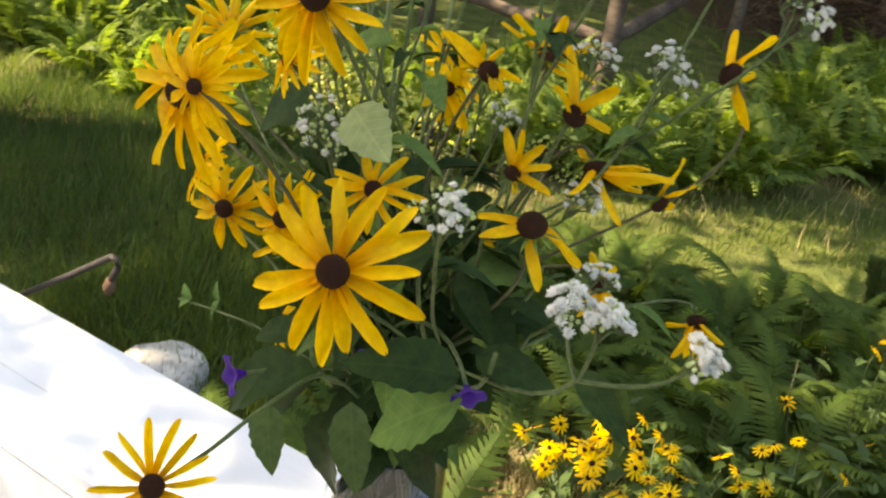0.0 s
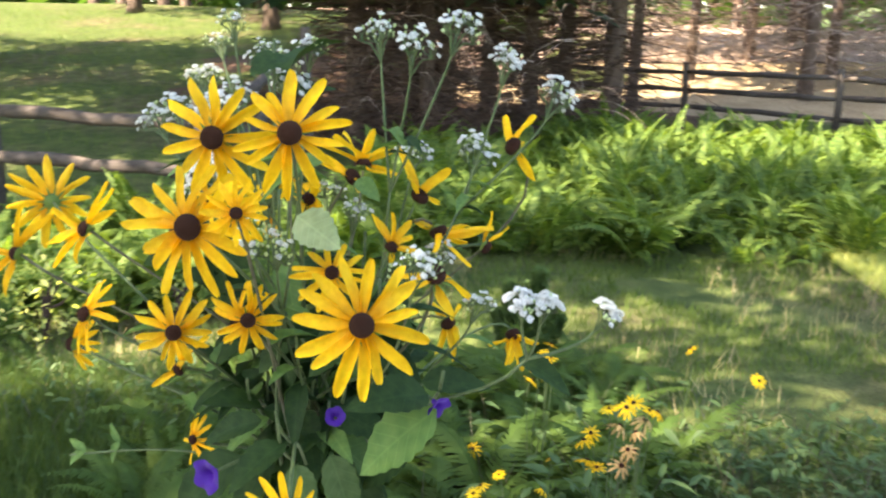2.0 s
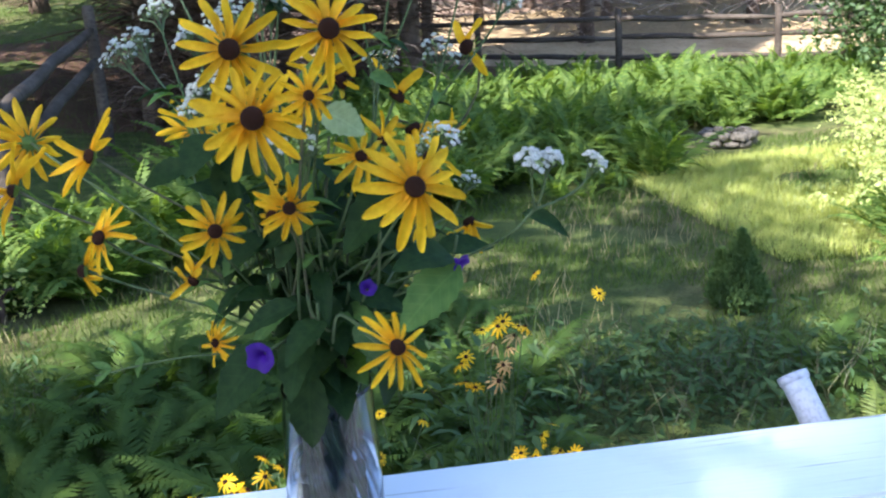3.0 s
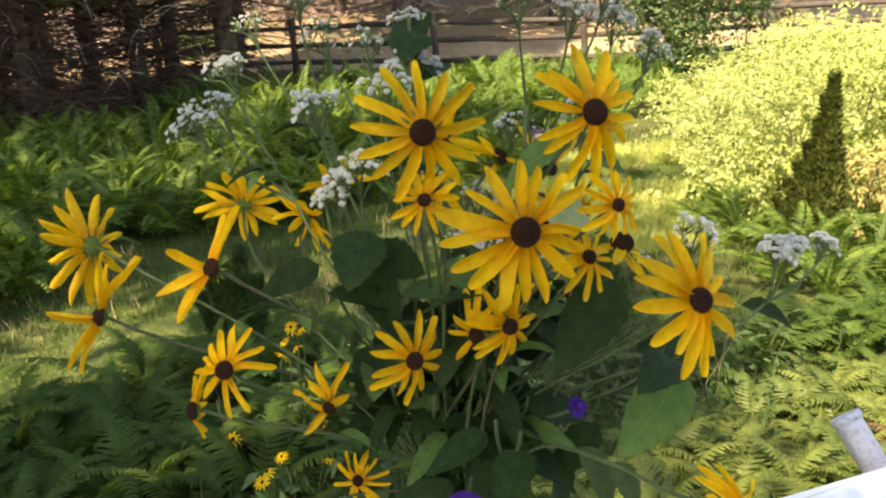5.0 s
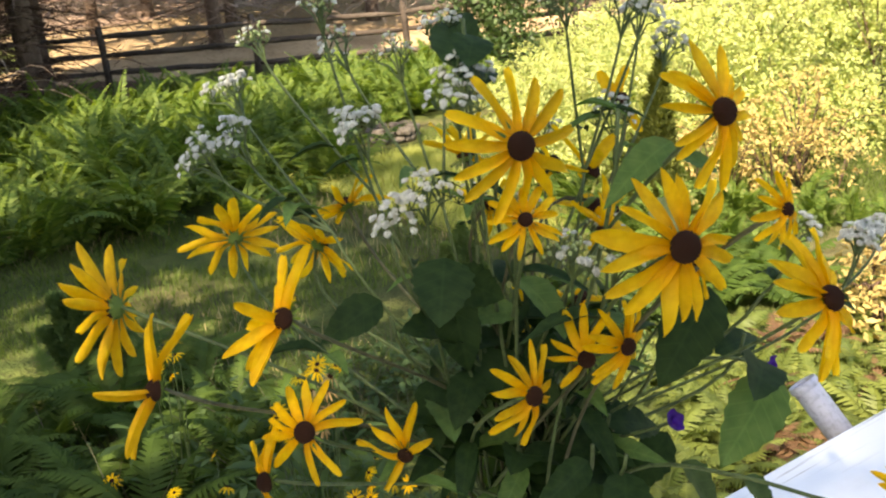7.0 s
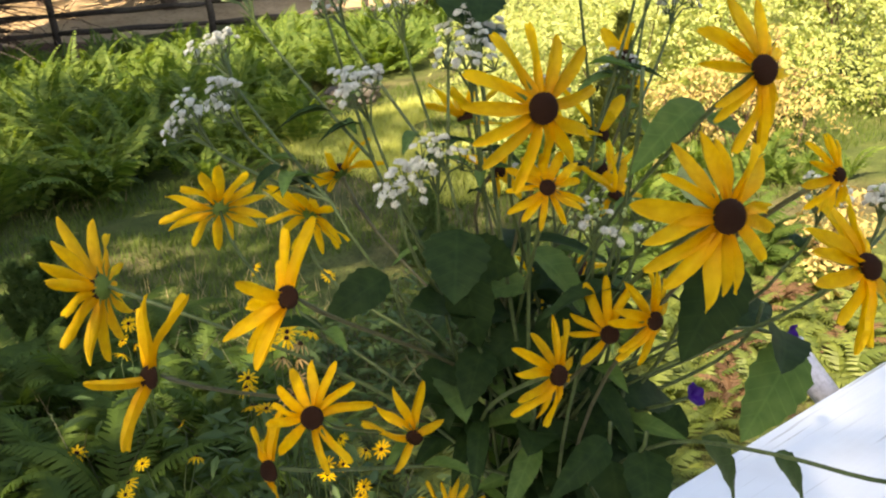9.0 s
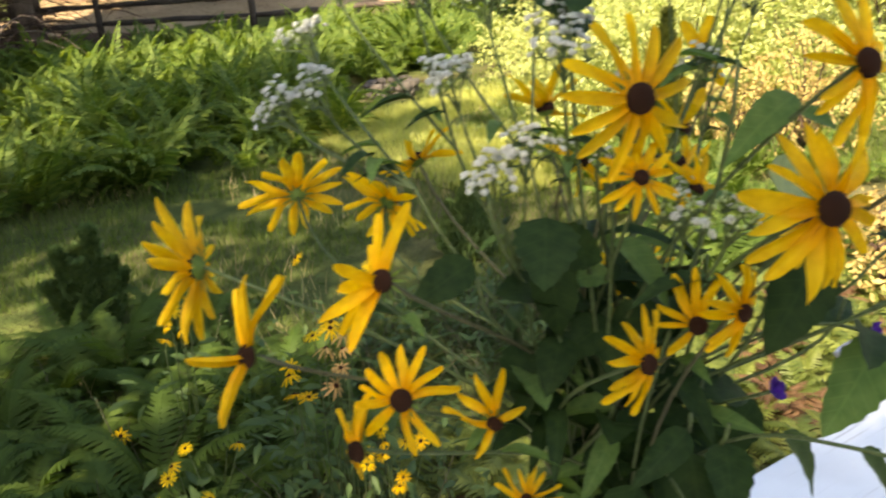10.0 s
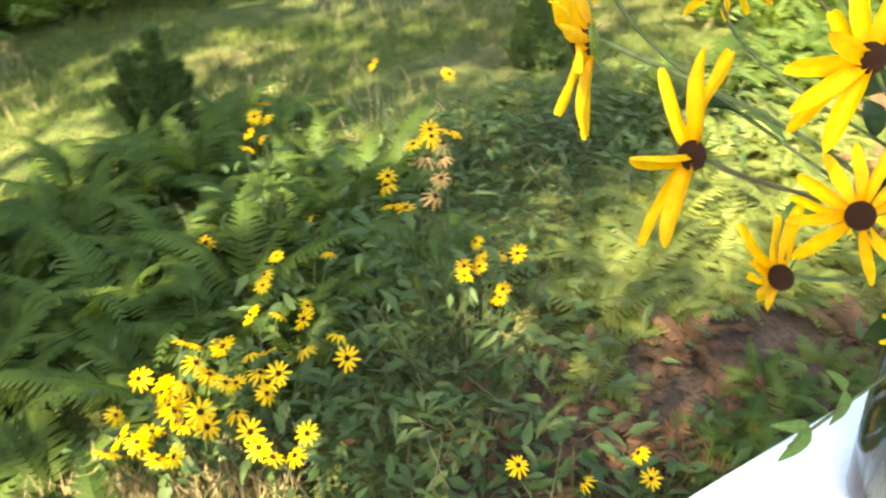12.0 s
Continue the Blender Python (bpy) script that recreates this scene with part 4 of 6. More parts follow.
def arching_shrub(name, spots, sprays, leaf, material, label, reach=0.5, twigs=160):
    """A loose shrub: arching shoots set with paired leaves spring from a set of clumps."""
    cs, rs = np.array([q[:3] for q in spots]), np.array([q[3] for q in spots])
    pick = nrng.choice(len(cs), sprays, p=rs ** 2 / (rs ** 2).sum())
    d = nrng.normal(0, 1, (sprays, 3))
    d /= np.linalg.norm(d, axis=1)[:, None]
    p0 = cs[pick] + d * (rs[pick] * nrng.uniform(0.5, 1.0, sprays))[:, None]
    go = d + np.array([0, 0, 0.55]) + nrng.normal(0, 0.35, (sprays, 3))
    go /= np.linalg.norm(go, axis=1)[:, None]
    L = reach * nrng.uniform(0.35, 1.0, sprays)
    k = 16
    u = np.tile(np.linspace(0.15, 1.0, k), sprays)
    base, gg, ll = np.repeat(p0, k, 0), np.repeat(go, k, 0), np.repeat(L, k)
    pts = base + gg * (u * ll)[:, None] - np.array([0, 0, 1.0]) * (0.42 * ll * u * u)[:, None] + nrng.normal(0, 0.012, (sprays * k, 3))
    yaw = math.atan2(SUN_DIR.y, SUN_DIR.x) + np.where(np.arange(sprays * k) % 2, 0.6, -0.6) + nrng.normal(0, 0.7, sprays * k)  # leaves turn to the light
    ok = pts[:, 2] > 0.03
    n = int(ok.sum())
    V = np.array([[0, 0, 0], [0.5, 0.24, 0.05], [1, 0, -0.06], [0.5, -0.24, 0.05]])
    M = turned(n, pts[ok], yaw[ok], nrng.uniform(-0.3, 1.0, n), nrng.uniform(-0.7, 0.7, n), leaf * nrng.uniform(0.6, 1.3, n))
    t = thing(name, (float(cs[0][0]), float(cs[0][1]), 0), label, "shrub")
    part("foliage", big_mesh("foliage", *scattered(V, np.array([[0, 1, 2], [0, 2, 3]]), M), material, False), t)
    for i in range(twigs):
        a, g, q = Vector(p0[i]), Vector(go[i]), float(L[i])
        c = cs[pick[i]]
        pts = [Vector((c[0], c[1], max(0.0, a.z - 0.5))), a] + [a + g * (q * w) - Vector((0, 0, 0.42 * q * w * w)) for w in (0.35, 0.7, 1.0)]
        part("twig", mesh_of("twig", *tube(pts, [0.006, 0.0045, 0.003, 0.002, 0.001], 4, False), TWIG), t)


arching_shrub("sunlit_shrub", hedge_spots(), 8200, 0.046, HEDGE, "large light green arching shrub coloured paler for full sun")
arching_shrub("bronze_shrub", [(3.86, 3.98, 0.34, 0.20), (4.05, 3.9, 0.52, 0.20), (4.4, 3.75, 0.36, 0.26), (4.75, 3.8, 0.45, 0.3), (4.2, 3.95, 0.26, 0.2), (4.9, 3.6, 0.2, 0.2)], 210, 0.04, HEDGE_RED, "reddish-brown leafy shrub before the sunlit shrub", 0.4, 40)
shrub_mass("red_shrub", [(3.0, 2.15, 0.14, 0.16), (3.25, 2.3, 0.18, 0.18), (2.8, 2.0, 0.1, 0.14)], 900, 0.045, HEDGE_RED, "low reddish-brown leafy shrub")
shrub_mass("dark_shrub", [(8.8, 13.0, 0.9, 0.9), (9.2, 12.6, 1.8, 0.9), (9.6, 13.2, 2.6, 0.8), (8.6, 12.4, 0.5, 0.6), (8.2, 12.9, 1.5, 0.35), (9.9, 12.4, 1.2, 0.5)], 9000, 0.115, SHRUB_DARK, "dark green shrub before the fence", 0.34)
shrub_mass("white_weeds", [(-3.0, 3.9, 0.3, 0.35), (-2.5, 4.1, 0.25, 0.3), (-3.5, 4.2, 0.3, 0.3), (-1.95, 4.6, 0.12, 0.20)], 1500, 0.05, PALE_GRASS, "pale flowering weeds by the lawn")


def dwarf_conifer(x, y, tall, r, tips, label, group="dwarf conifers", material=None, dense=7000, spray=0.0):
    """A dense little evergreen, pointed, with upright sprays."""
    g = lift(x, y)
    t = thing("dwarf_conifer", (x, y, g), label, "conifer", group)
    part("trunk", mesh_of("trunk", *tube([(x, y, g - 0.02), (x, y, g + tall * 0.8)], [0.025, 0.008], 7), BARK), t)
    pts, size = [], []
    for ox, oy, hh in tips:
        n = int(dense * hh)
        h = nrng.uniform(0, 1, n) ** 1.1
        rad = r * (0.55 + 0.45 * hh) * (1 - h) ** 0.95 * (0.45 + 0.68 * nrng.uniform(0, 1, n) ** 0.6) * np.where(h < 0.12, 0.75, 1)
        w = nrng.uniform(0, 6.283, n)
        pts.append(np.stack([x + ox * (0.3 + 0.7 * h) + rad * np.cos(w), y + oy * (0.3 + 0.7 * h) + rad * np.sin(w), g + 0.02 + h * tall * hh], 1))
    pts = np.concatenate(pts)
    V = np.array([[0, -0.16, 0], [0, 0.16, 0], [0.35, 0, 1.0], [0.1, 0.2, 0.6]])
    n = len(pts)
    M = turned(n, pts, nrng.uniform(0, 6.283, n), nrng.uniform(-0.2, 0.7, n), nrng.uniform(-0.5, 0.5, n), (spray or 0.046 * tall / 0.55) * nrng.uniform(0.6, 1.3, n))
    part("foliage", big_mesh("foliage", *scattered(V, np.array([[0, 1, 2], [1, 3, 2]]), M), material or CONIFER, False), t)


dwarf_conifer(0.02, 4.16, 0.46, 0.082, [(-0.095, 0, 0.85), (0.055, 0, 1.0), (0.125, -0.03, 0.66), (-0.02, -0.06, 0.72), (-0.155, 0.02, 0.52), (0.175, 0.04, 0.45), (0.0, 0.06, 0.8)], "small dark dwarf conifer with two pointed tips", dense=6000, spray=0.05)
dwarf_conifer(3.52, 3.92, 1.04, 0.125, [(0, 0, 1.0), (-0.025, 0.02, 0.88), (-0.05, 0.045, 0.75), (-0.085, 0.075, 0.62), (-0.12, 0.105, 0.50), (-0.165, 0.145, 0.40), (-0.21, 0.185, 0.30), (0.03, -0.03, 0.6)], "narrow dark olive-green pointed conifer before the sunlit shrub", material=OLIVE_CONIFER, dense=6500, spray=0.055)
dwarf_conifer(1.86, 3.74, 0.38, 0.16, [(0, 0, 1.0), (-0.08, 0.05, 0.72)], "small dark dwarf conifer beside the lawn")


def flat_stone(x, y, r):
    bm = bmesh.new()
    bmesh.ops.create_icosphere(bm, subdivisions=3, radius=1)
    for v in bm.verts:
        q = 1 + 0.10 * noise.noise(v.co * 1.7)
        v.co = Vector((v.co.x * q * r, v.co.y * q * r, max(-0.5, min(0.55, v.co.z * q)) * r * 0.9))
    me = bpy.data.meshes.new("flat_stone")
    bm.to_mesh(me)
    bm.free()
    me.materials.append(STONE)
    me.shade_smooth()
    solid("flat_stone", me, "pale round flat stone on the grass", "stone", m=pose(x, y, lift(x, y) + 0.03))


flat_stone(-1.86, 1.66, 0.145)


# ---- fire ring ----
def fire_ring(cx, cy):
    ring = thing("fire_ring", (cx, cy, lift(cx, cy)), "low ring of grey field stones on the lawn", "fire ring")
    rr = random.Random(21)
    for layer in range(2):
        for k in range(10):
            w = 2 * math.pi * (k + 0.5 * layer) / 10
            bm = bmesh.new()
            bmesh.ops.create_icosphere(bm, subdivisions=2, radius=1)
            sx, sy, sz = rr.uniform(0.055, 0.10), rr.uniform(0.05, 0.08), rr.uniform(0.025, 0.05)
            for v in bm.verts:
                q = 1 + 0.22 * noise.noise(v.co * 1.4 + Vector((k * 3.1, layer * 5.0, 0)))
                v.co = Vector((max(-0.8, min(0.8, v.co.x * q)) * sx * 1.2, v.co.y * q * sy, max(-0.7, min(0.7, v.co.z * q)) * sz * 1.4))
            me = bpy.data.meshes.new("stone")
            bm.to_mesh(me)
            bm.free()
            me.materials.append(RING_STONE)
            part("stone", me, ring, pose(cx + 0.235 * math.cos(w), cy + 0.235 * math.sin(w), lift(cx, cy) + 0.05 + layer * 0.075, rr.uniform(-8, 8), rr.uniform(-8, 8), math.degrees(w) + 90))


fire_ring(4.05, 8.3)


# ---- flower building ----
def petal_points(width, curl, notch, cup, wave, nx_=12, ny_=5):
    """A ray petal along x from 0 to 1: two shallow furrows, a blunt notched tip, curled along its length."""
    V, Fc = [], []
    for i in range(nx_):
        s = 1 - (1 - i / (nx_ - 1)) ** 1.25
        tip = math.sqrt(max(0.03, 1 - (max(0.0, s - 0.55) / 0.455) ** 2.3))
        half = width * 0.47 * (0.42 + 0.58 * math.sin(min(1.0, s * 2.1 + 0.05) * math.pi * 0.5)) * tip * (1 + 0.04 * math.sin(s * 23 + wave * 5))
        for j in range(ny_):
            u = 2 * j / (ny_ - 1) - 1
            x = s - notch * (1 - abs(u)) * s ** 8 * (0.5 if j == ny_ // 2 else 0)
            y = u * half + wave * math.sin(s * 5) * 0.04
            z = -curl * s * s + cup * half * (u * u - 0.4) + 0.018 * math.cos(u * math.pi * 2) * (1 - s * 0.5) + wave * 0.05 * math.sin(s * 6 + u)
            V.append((x, y, z))
    for i in range(nx_ - 1):
        for j in range(ny_ - 1):
            a = i * ny_ + j
            Fc.append((a, a + ny_, a + ny_ + 1, a + 1))
    return V, Fc


SHAPES = ((0.25, 0.10, 0.05, 0.5, 0.3), (0.22, 0.16, 0.06, 0.7, -0.5), (0.27, 0.05, 0.04, 0.4, 0.6), (0.24, 0.22, 0.05, 0.8, 1.0), (0.23, 0.0, 0.05, 0.3, -1.0), (0.26, 0.14, 0.05, 0.9, 0.1))
PETALS = [mesh_of("petal", *petal_points(*s), PETAL) for s in SHAPES]


def cone_points(seeds=150):
    """A domed flower cone of unit radius set with small pointed florets in spirals."""
    prof = [(0.0, -0.25), (0.75, -0.22), (0.96, 0.0), (1.0, 0.22), (0.93, 0.48), (0.76, 0.72), (0.5, 0.88), (0.22, 0.96), (0.0, 0.98)]
    V, Fc = lathe(prof, 18)
    for i in range(seeds):
        q = math.sqrt((i + 0.5) / seeds)
        w = i * 2.39996
        z = 0.98 * math.sqrt(max(0.0, 1 - (q * 0.98) ** 2.3))
        p = Vector((q * math.cos(w), q * math.sin(w), z))
        nrm = Vector((p.x, p.y, p.z * 0.8 + 0.1)).normalized()
        a = nrm.orthogonal().normalized() * 0.055
        b = nrm.cross(a)
        o = len(V)
        V += [p - nrm * 0.03 + a, p - nrm * 0.03 + b, p - nrm * 0.03 - a, p - nrm * 0.03 - b, p + nrm * 0.095]
        Fc += [(o, o + 1, o + 4), (o + 1, o + 2, o + 4), (o + 2, o + 3, o + 4), (o + 3, o, o + 4)]
    return V, Fc


CONE_MESH = mesh_of("cone", *cone_points(), CONE, False)


def calyx_points():
    """A shallow green cup whose rim runs out into narrow pointed sepals."""
    n = 22
    V, Fc = lathe([(0.0, -0.55), (0.25, -0.5), (0.62, -0.36), (0.86, -0.16), (0.9, -0.05)], n)
    for k in range(0, n, 2):
        w = 2 * math.pi * (k + 0.5) / n
        o = len(V)
        V += [(1.3 * math.cos(w - 0.09), 1.3 * math.sin(w - 0.09), -0.34), (1.3 * math.cos(w + 0.09), 1.3 * math.sin(w + 0.09), -0.34), (1.9 * math.cos(w), 1.9 * math.sin(w), -0.55)]
        Fc += [(2 * n + k, 2 * n + (k + 1) % n, o + 1, o), (o, o + 1, o + 2)]
    return V, Fc


CALYX_MESH = mesh_of("calyx", *calyx_points(), CALYX)


def facing(at, n, size=1.0):
    """A pose at a place whose z looks along n and whose x lies level."""
    z = Vector(n).normalized()
    x = Vector((0, 0, 1)).cross(z)
    x = x.normalized() if x.length > 0.02 else Vector((1, 0, 0))
    y = z.cross(x)
    m = Matrix((x, y, z)).transposed().to_4x4()
    return Matrix.Translation(at) @ m @ Matrix.Diagonal((size, size, size, 1))


# ---- vase and bouquet ----
VASE = Vector((-0.254, 0.425, RAIL_Z))
MOUTH_Z = 1.295


def make_vase():
    v = thing("glass_vase", VASE, "clear glass vase with water and stems on the rail", "vase")
    H = MOUTH_Z - RAIL_Z
    prof = [(0.0, 0.001), (0.037, 0.001), (0.0415, 0.004), (0.0430, 0.02), (0.0425, 0.06), (0.0408, 0.10), (0.0388, H - 0.004), (0.0388, H), (0.0370, H), (0.0368, H - 0.004), (0.0387, 0.10), (0.0404, 0.06), (0.0408, 0.02), (0.037, 0.010), (0.0, 0.009)]
    part("glass", mesh_of("glass", *lathe(prof, 48), GLASS), v, Matrix.Translation(VASE))
    wprof = [(0.0, 0.0100), (0.0363, 0.0112), (0.0401, 0.022), (0.0398, 0.06), (0.0388, 0.088), (0.0, 0.088)]
    part("water", mesh_of("water", *lathe(wprof, 40), WATER_MAT), v, Matrix.Translation(VASE))


make_vase()


def foot_of(seed):
    """Where a stem stands in the vase and where it leaves the mouth."""
    rr = random.Random(seed)
    w, q = rr.uniform(0, 6.283), 0.032 * rr.random() ** 0.5
    a = Vector((VASE.x + 0.98 * q * math.cos(w + 1.5), VASE.y + 0.98 * q * math.sin(w + 1.5), RAIL_Z + 0.013))
    return a, Vector((VASE.x + q * math.cos(w), VASE.y + q * math.sin(w), MOUTH_Z + 0.004))


def stem_line(head, back, seed, sag=0.0):
    """A stem from the vase's floor through its mouth to a flower head; back is the way it leaves the head."""
    a, m = foot_of(seed)
    out = Vector(head) - m
    low = m + (m - a).normalized() * out.length * 0.38
    high = Vector(head) + Vector(back).normalized() * out.length * 0.30 + Vector((0, 0, -sag))
    return [a, a.lerp(m, 0.5)] + curve_points(m, low, high, head, 12)


def through_knots(knots, i):
    """Four points of a smooth line from knot i towards the next."""
    p0, p1, p2, p3 = knots[max(i - 1, 0)], knots[i], knots[i + 1], knots[min(i + 2, len(knots) - 1)]
    return curve_points(p1, p1 + (p2 - p0) / 6, p2 - (p3 - p1) / 6, p2, 4)[:-1]


def leaf_points(width, fold, bend, teeth, nx_=15):
    """A broad pointed leaf along x from 0 to 1, folded on its midrib, with a toothed edge."""
    V, Fc = [], []
    for i in range(nx_):
        s = i / (nx_ - 1)
        half = width * (math.sin(math.pi * s ** 0.72) ** 0.85) * 0.5 + 0.004 * (1 - s)
        if i % 2 and teeth:
            half *= 1 - teeth
        z0 = -bend * s * s + 0.03 * math.sin(s * 4)
        for u in (-1, -0.5, 0, 0.5, 1):
            V.append((s, u * half, z0 + fold * abs(u) * half + 0.02 * math.sin(s * 17 + u * 3) * abs(u) * width))
    for i in range(nx_ - 1):
        for j in range(4):
            a = i * 5 + j
            Fc.append((a, a + 5, a + 6, a + 1))
    return V, Fc


LEAF_SHAPES = ((0.52, 0.30, 0.15, 0.10), (0.44, 0.45, 0.30, 0.08), (0.62, 0.20, 0.10, 0.12), (0.36, 0.35, 0.40, 0.06))
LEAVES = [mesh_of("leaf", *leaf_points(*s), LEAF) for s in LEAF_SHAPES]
LEAVES_MID = [mesh_of("leaf", *leaf_points(*s), LEAF_MID) for s in LEAF_SHAPES]
LEAVES_PALE = [mesh_of("leaf", *leaf_points(*s), LEAF_PALE) for s in LEAF_SHAPES]
LEAVES_LIGHT = [mesh_of("leaf", *leaf_points(*s), LEAF_LIGHT) for s in LEAF_SHAPES]


def leaf_on(parent, base, tip, up=(0, 0, 1), shape=0, light=False, wide=1.0, label=""):
    """A leaf from its foot to its tip, its upper face towards up."""
    base, tip = Vector(base), Vector(tip)
    x = (tip - base)
    L = x.length
    x.normalize()
    z = Vector(up) - x * Vector(up).dot(x)
    z = z.normalized() if z.length > 0.05 else x.orthogonal().normalized()
    y = z.cross(x)
    m = Matrix((x * L, y * L * wide, z * L)).transposed().to_4x4()
    me = (LEAVES_PALE if light == 3 else LEAVES_MID if light == 2 else LEAVES_LIGHT if light else LEAVES)[shape]
    return part("leaf", me, parent, Matrix.Translation(base) @ m, label)


susans = []


def susan(at, n, R, petals=13, width=1.0, eye=0.185, label="", lift_up=0, via=None):
    """A cut black-eyed daisy: stem, calyx, cone and single petals. petals: how many, or the angles of those that are left."""
    k = len(susans)
    rr = random.Random(100 + k)
    at = Vector(at)
    nn = Vector(n).normalized()
    cr = R * eye * rr.uniform(0.95, 1.06)
    whole = isinstance(petals, int)
    lab = label or ("yellow black-eyed daisy with a dark brown cone" if whole else "ragged yellow black-eyed daisy that has lost petals")
    foot, mouth = foot_of(200 + k)
    t = thing("black_eyed_daisy", foot, lab, "flower", "daisies in the vase")
    susans.append(t)
    f = facing(at, nn)
    line = stem_line(at - nn * cr * 0.5, -nn + Vector((0, 0, -0.55)), 200 + k)
    if via:
        knots = [mouth] + [Vector(v) for v in via] + [at - nn * cr * 0.5]
        line = [foot, foot.lerp(mouth, 0.5)] + [p for i in range(len(knots) - 1) for p in through_knots(knots, i)] + [knots[-1]]
    part("stem", mesh_of("stem", *tube(line, [0.0014] * 3 + [0.0011] * (len(line) - 5) + [0.0012] * 2, 6), rr.choice((STEM, STEM, STEM_RED))), t)
    part("calyx", CALYX_MESH, t, facing(at, nn, cr))
    part("cone", CONE_MESH, t, facing(at, nn, cr))
    angles = [360 * i / petals + rr.uniform(-7, 7) for i in range(petals)] if whole else list(petals)
    spin = rr.uniform(0, 30) if whole else 0
    for i, a in enumerate(angles):
        tilt = (rr.uniform(0, 22) if whole else rr.uniform(2, 18)) - lift_up
        if not whole and not isinstance(a, (int, float)):
            d = Vector(a)
            z = nn - d.normalized() * nn.dot(d.normalized())
            z = z.normalized() if z.length > 0.15 else d.orthogonal().normalized()
            w = R * width * 0.92 * rr.uniform(0.85, 1.1)
            m = Matrix((d, z.cross(d.normalized()) * w, z * d.length)).transposed().to_4x4()
            part("petal", rr.choice(PETALS), t, Matrix.Translation(at) @ m)
            continue
        L = (R - cr * 0.55) * rr.uniform(0.82, 1.08)
        me = rr.choice(PETALS)
        w = L * width * 0.88 * rr.uniform(0.82, 1.12)
        m = f @ Matrix.Rotation(radians(a + spin), 4, "Z") @ Matrix.Translation((cr * 0.62, 0, (i % 2) * 0.0007 - cr * 0.12)) @ Matrix.Rotation(radians(tilt), 4, "Y") @ Matrix.Rotation(radians(rr.uniform(-14, 14)), 4, "X") @ Matrix.Diagonal((L, w, L, 1))
        part("petal", me, t, m)
    for i in range(rr.randint(1, 2)):
        q = rr.uniform(0.35, 0.8)
        p = line[min(3 + int(q * 10), len(line) - 3)]
        w = rr.uniform(0, 6.283)
        e = p + Vector((math.cos(w), math.sin(w), rr.uniform(-0.2, 0.5))) * rr.uniform(0.025, 0.05)
        leaf_on(t, p, e, (0, 0, 1), rr.choice((1, 3)), rr.random() < 0.35, 0.8)


susan((-0.189, 0.254, 1.495), (0.32, -0.84, 0.45), 0.0390, 15)
susan((-0.283, 0.262, 1.543), (-0.14, -0.98, 0.16), 0.0394, 16)
susan((-0.249, 0.236, 1.557), (0.16, -0.98, 0.15), 0.0184, 13)
susan((-0.299, 0.353, 1.580), (-0.06, -1.00, 0.08), 0.0386, 13)
susan((-0.233, 0.284, 1.592), (0.12, -0.95, 0.28), 0.0350, 14)
susan((-0.320, 0.327, 1.460), (0.24, -0.97, 0.08), 0.0271, 13)
susan((-0.268, 0.314, 1.475), (0.15, -0.99, -0.04), 0.0250, 13)
susan((-0.280, 0.331, 1.466), (-0.75, -0.62, 0.20), 0.0269, [70, 95, 120, 160, 185, 230])
susan((-0.301, 0.349, 1.543), (-0.43, -0.71, 0.56), 0.0222, 13)
susan((-0.217, 0.316, 1.506), (0.20, -0.79, 0.59), 0.0242, 12)
susan((-0.413, 0.400, 1.444), (-0.65, -0.58, 0.45), 0.0300, [18, 45, 72, 95, 122, 150, 172, 190, 222, 285, 310])
susan((-0.477, 0.485, 1.508), (-0.72, 0.69, -0.10), 0.0380, 14, lift_up=34)
susan((-0.476, 0.427, 1.480), (-0.96, -0.05, 0.25), 0.0304, [(0.0171, 0.0113, 0.0341), (0.0, 0.0034, 0.0379), (0.0031, 0.0257, 0.0248), (-0.0296, -0.0014, 0.0043), (-0.0216, 0.0076, -0.033), (-0.0255, -0.01, -0.0217)])
susan((-0.412, 0.408, 1.505), (-0.85, -0.35, 0.35), 0.0331, [(0.0104, 0.0208, 0.0271), (0.0148, -0.0012, 0.0367), (0.0034, 0.0266, 0.0113), (-0.0253, -0.0007, 0.0135), (-0.0131, 0.0268, -0.0095), (-0.0341, 0.0034, -0.012), (-0.0224, 0.0155, -0.0267), (-0.0268, -0.0063, -0.0245)])
susan((-0.362, 0.619, 1.493), (0.29, 0.85, 0.44), 0.0377, 14, lift_up=16)
susan((-0.322, 0.562, 1.490), (0.79, 0.37, 0.49), 0.0337, 12)
susan((-0.300, 0.555, 1.515), (-0.09, 0.66, 0.74), 0.0317, 9, lift_up=25)
susan((-0.350, 0.412, 1.401), (-0.64, -0.72, -0.27), 0.0268, [(-0.0088, 0.0237, 0.0143), (-0.0042, 0.0084, 0.0293), (0.0137, 0.0091, 0.026), (0.0075, -0.0175, 0.014), (-0.0224, 0.0218, 0.0015), (-0.0188, -0.0097, -0.0105)])
susan((-0.338, 0.402, 1.350), (-0.69, -0.71, 0.16), 0.0204, 12)
susan((-0.432, 0.416, 1.415), (-0.99, -0.05, 0.09), 0.0288, [100, 125, 160, 178, 195, 215, 235, 250])
susan((-0.212, 0.185, 1.418), (0.38, -0.72, 0.58), 0.0267, 14, width=0.72, via=[(-0.247, 0.375, 1.345), (-0.242, 0.325, 1.390), (-0.231, 0.270, 1.404), (-0.222, 0.225, 1.408)])
leaf_on(susans[-1], (-0.231, 0.270, 1.404), (-0.216, 0.256, 1.378), (0.4, -0.9, 0.2), 0, 2, 1.05)
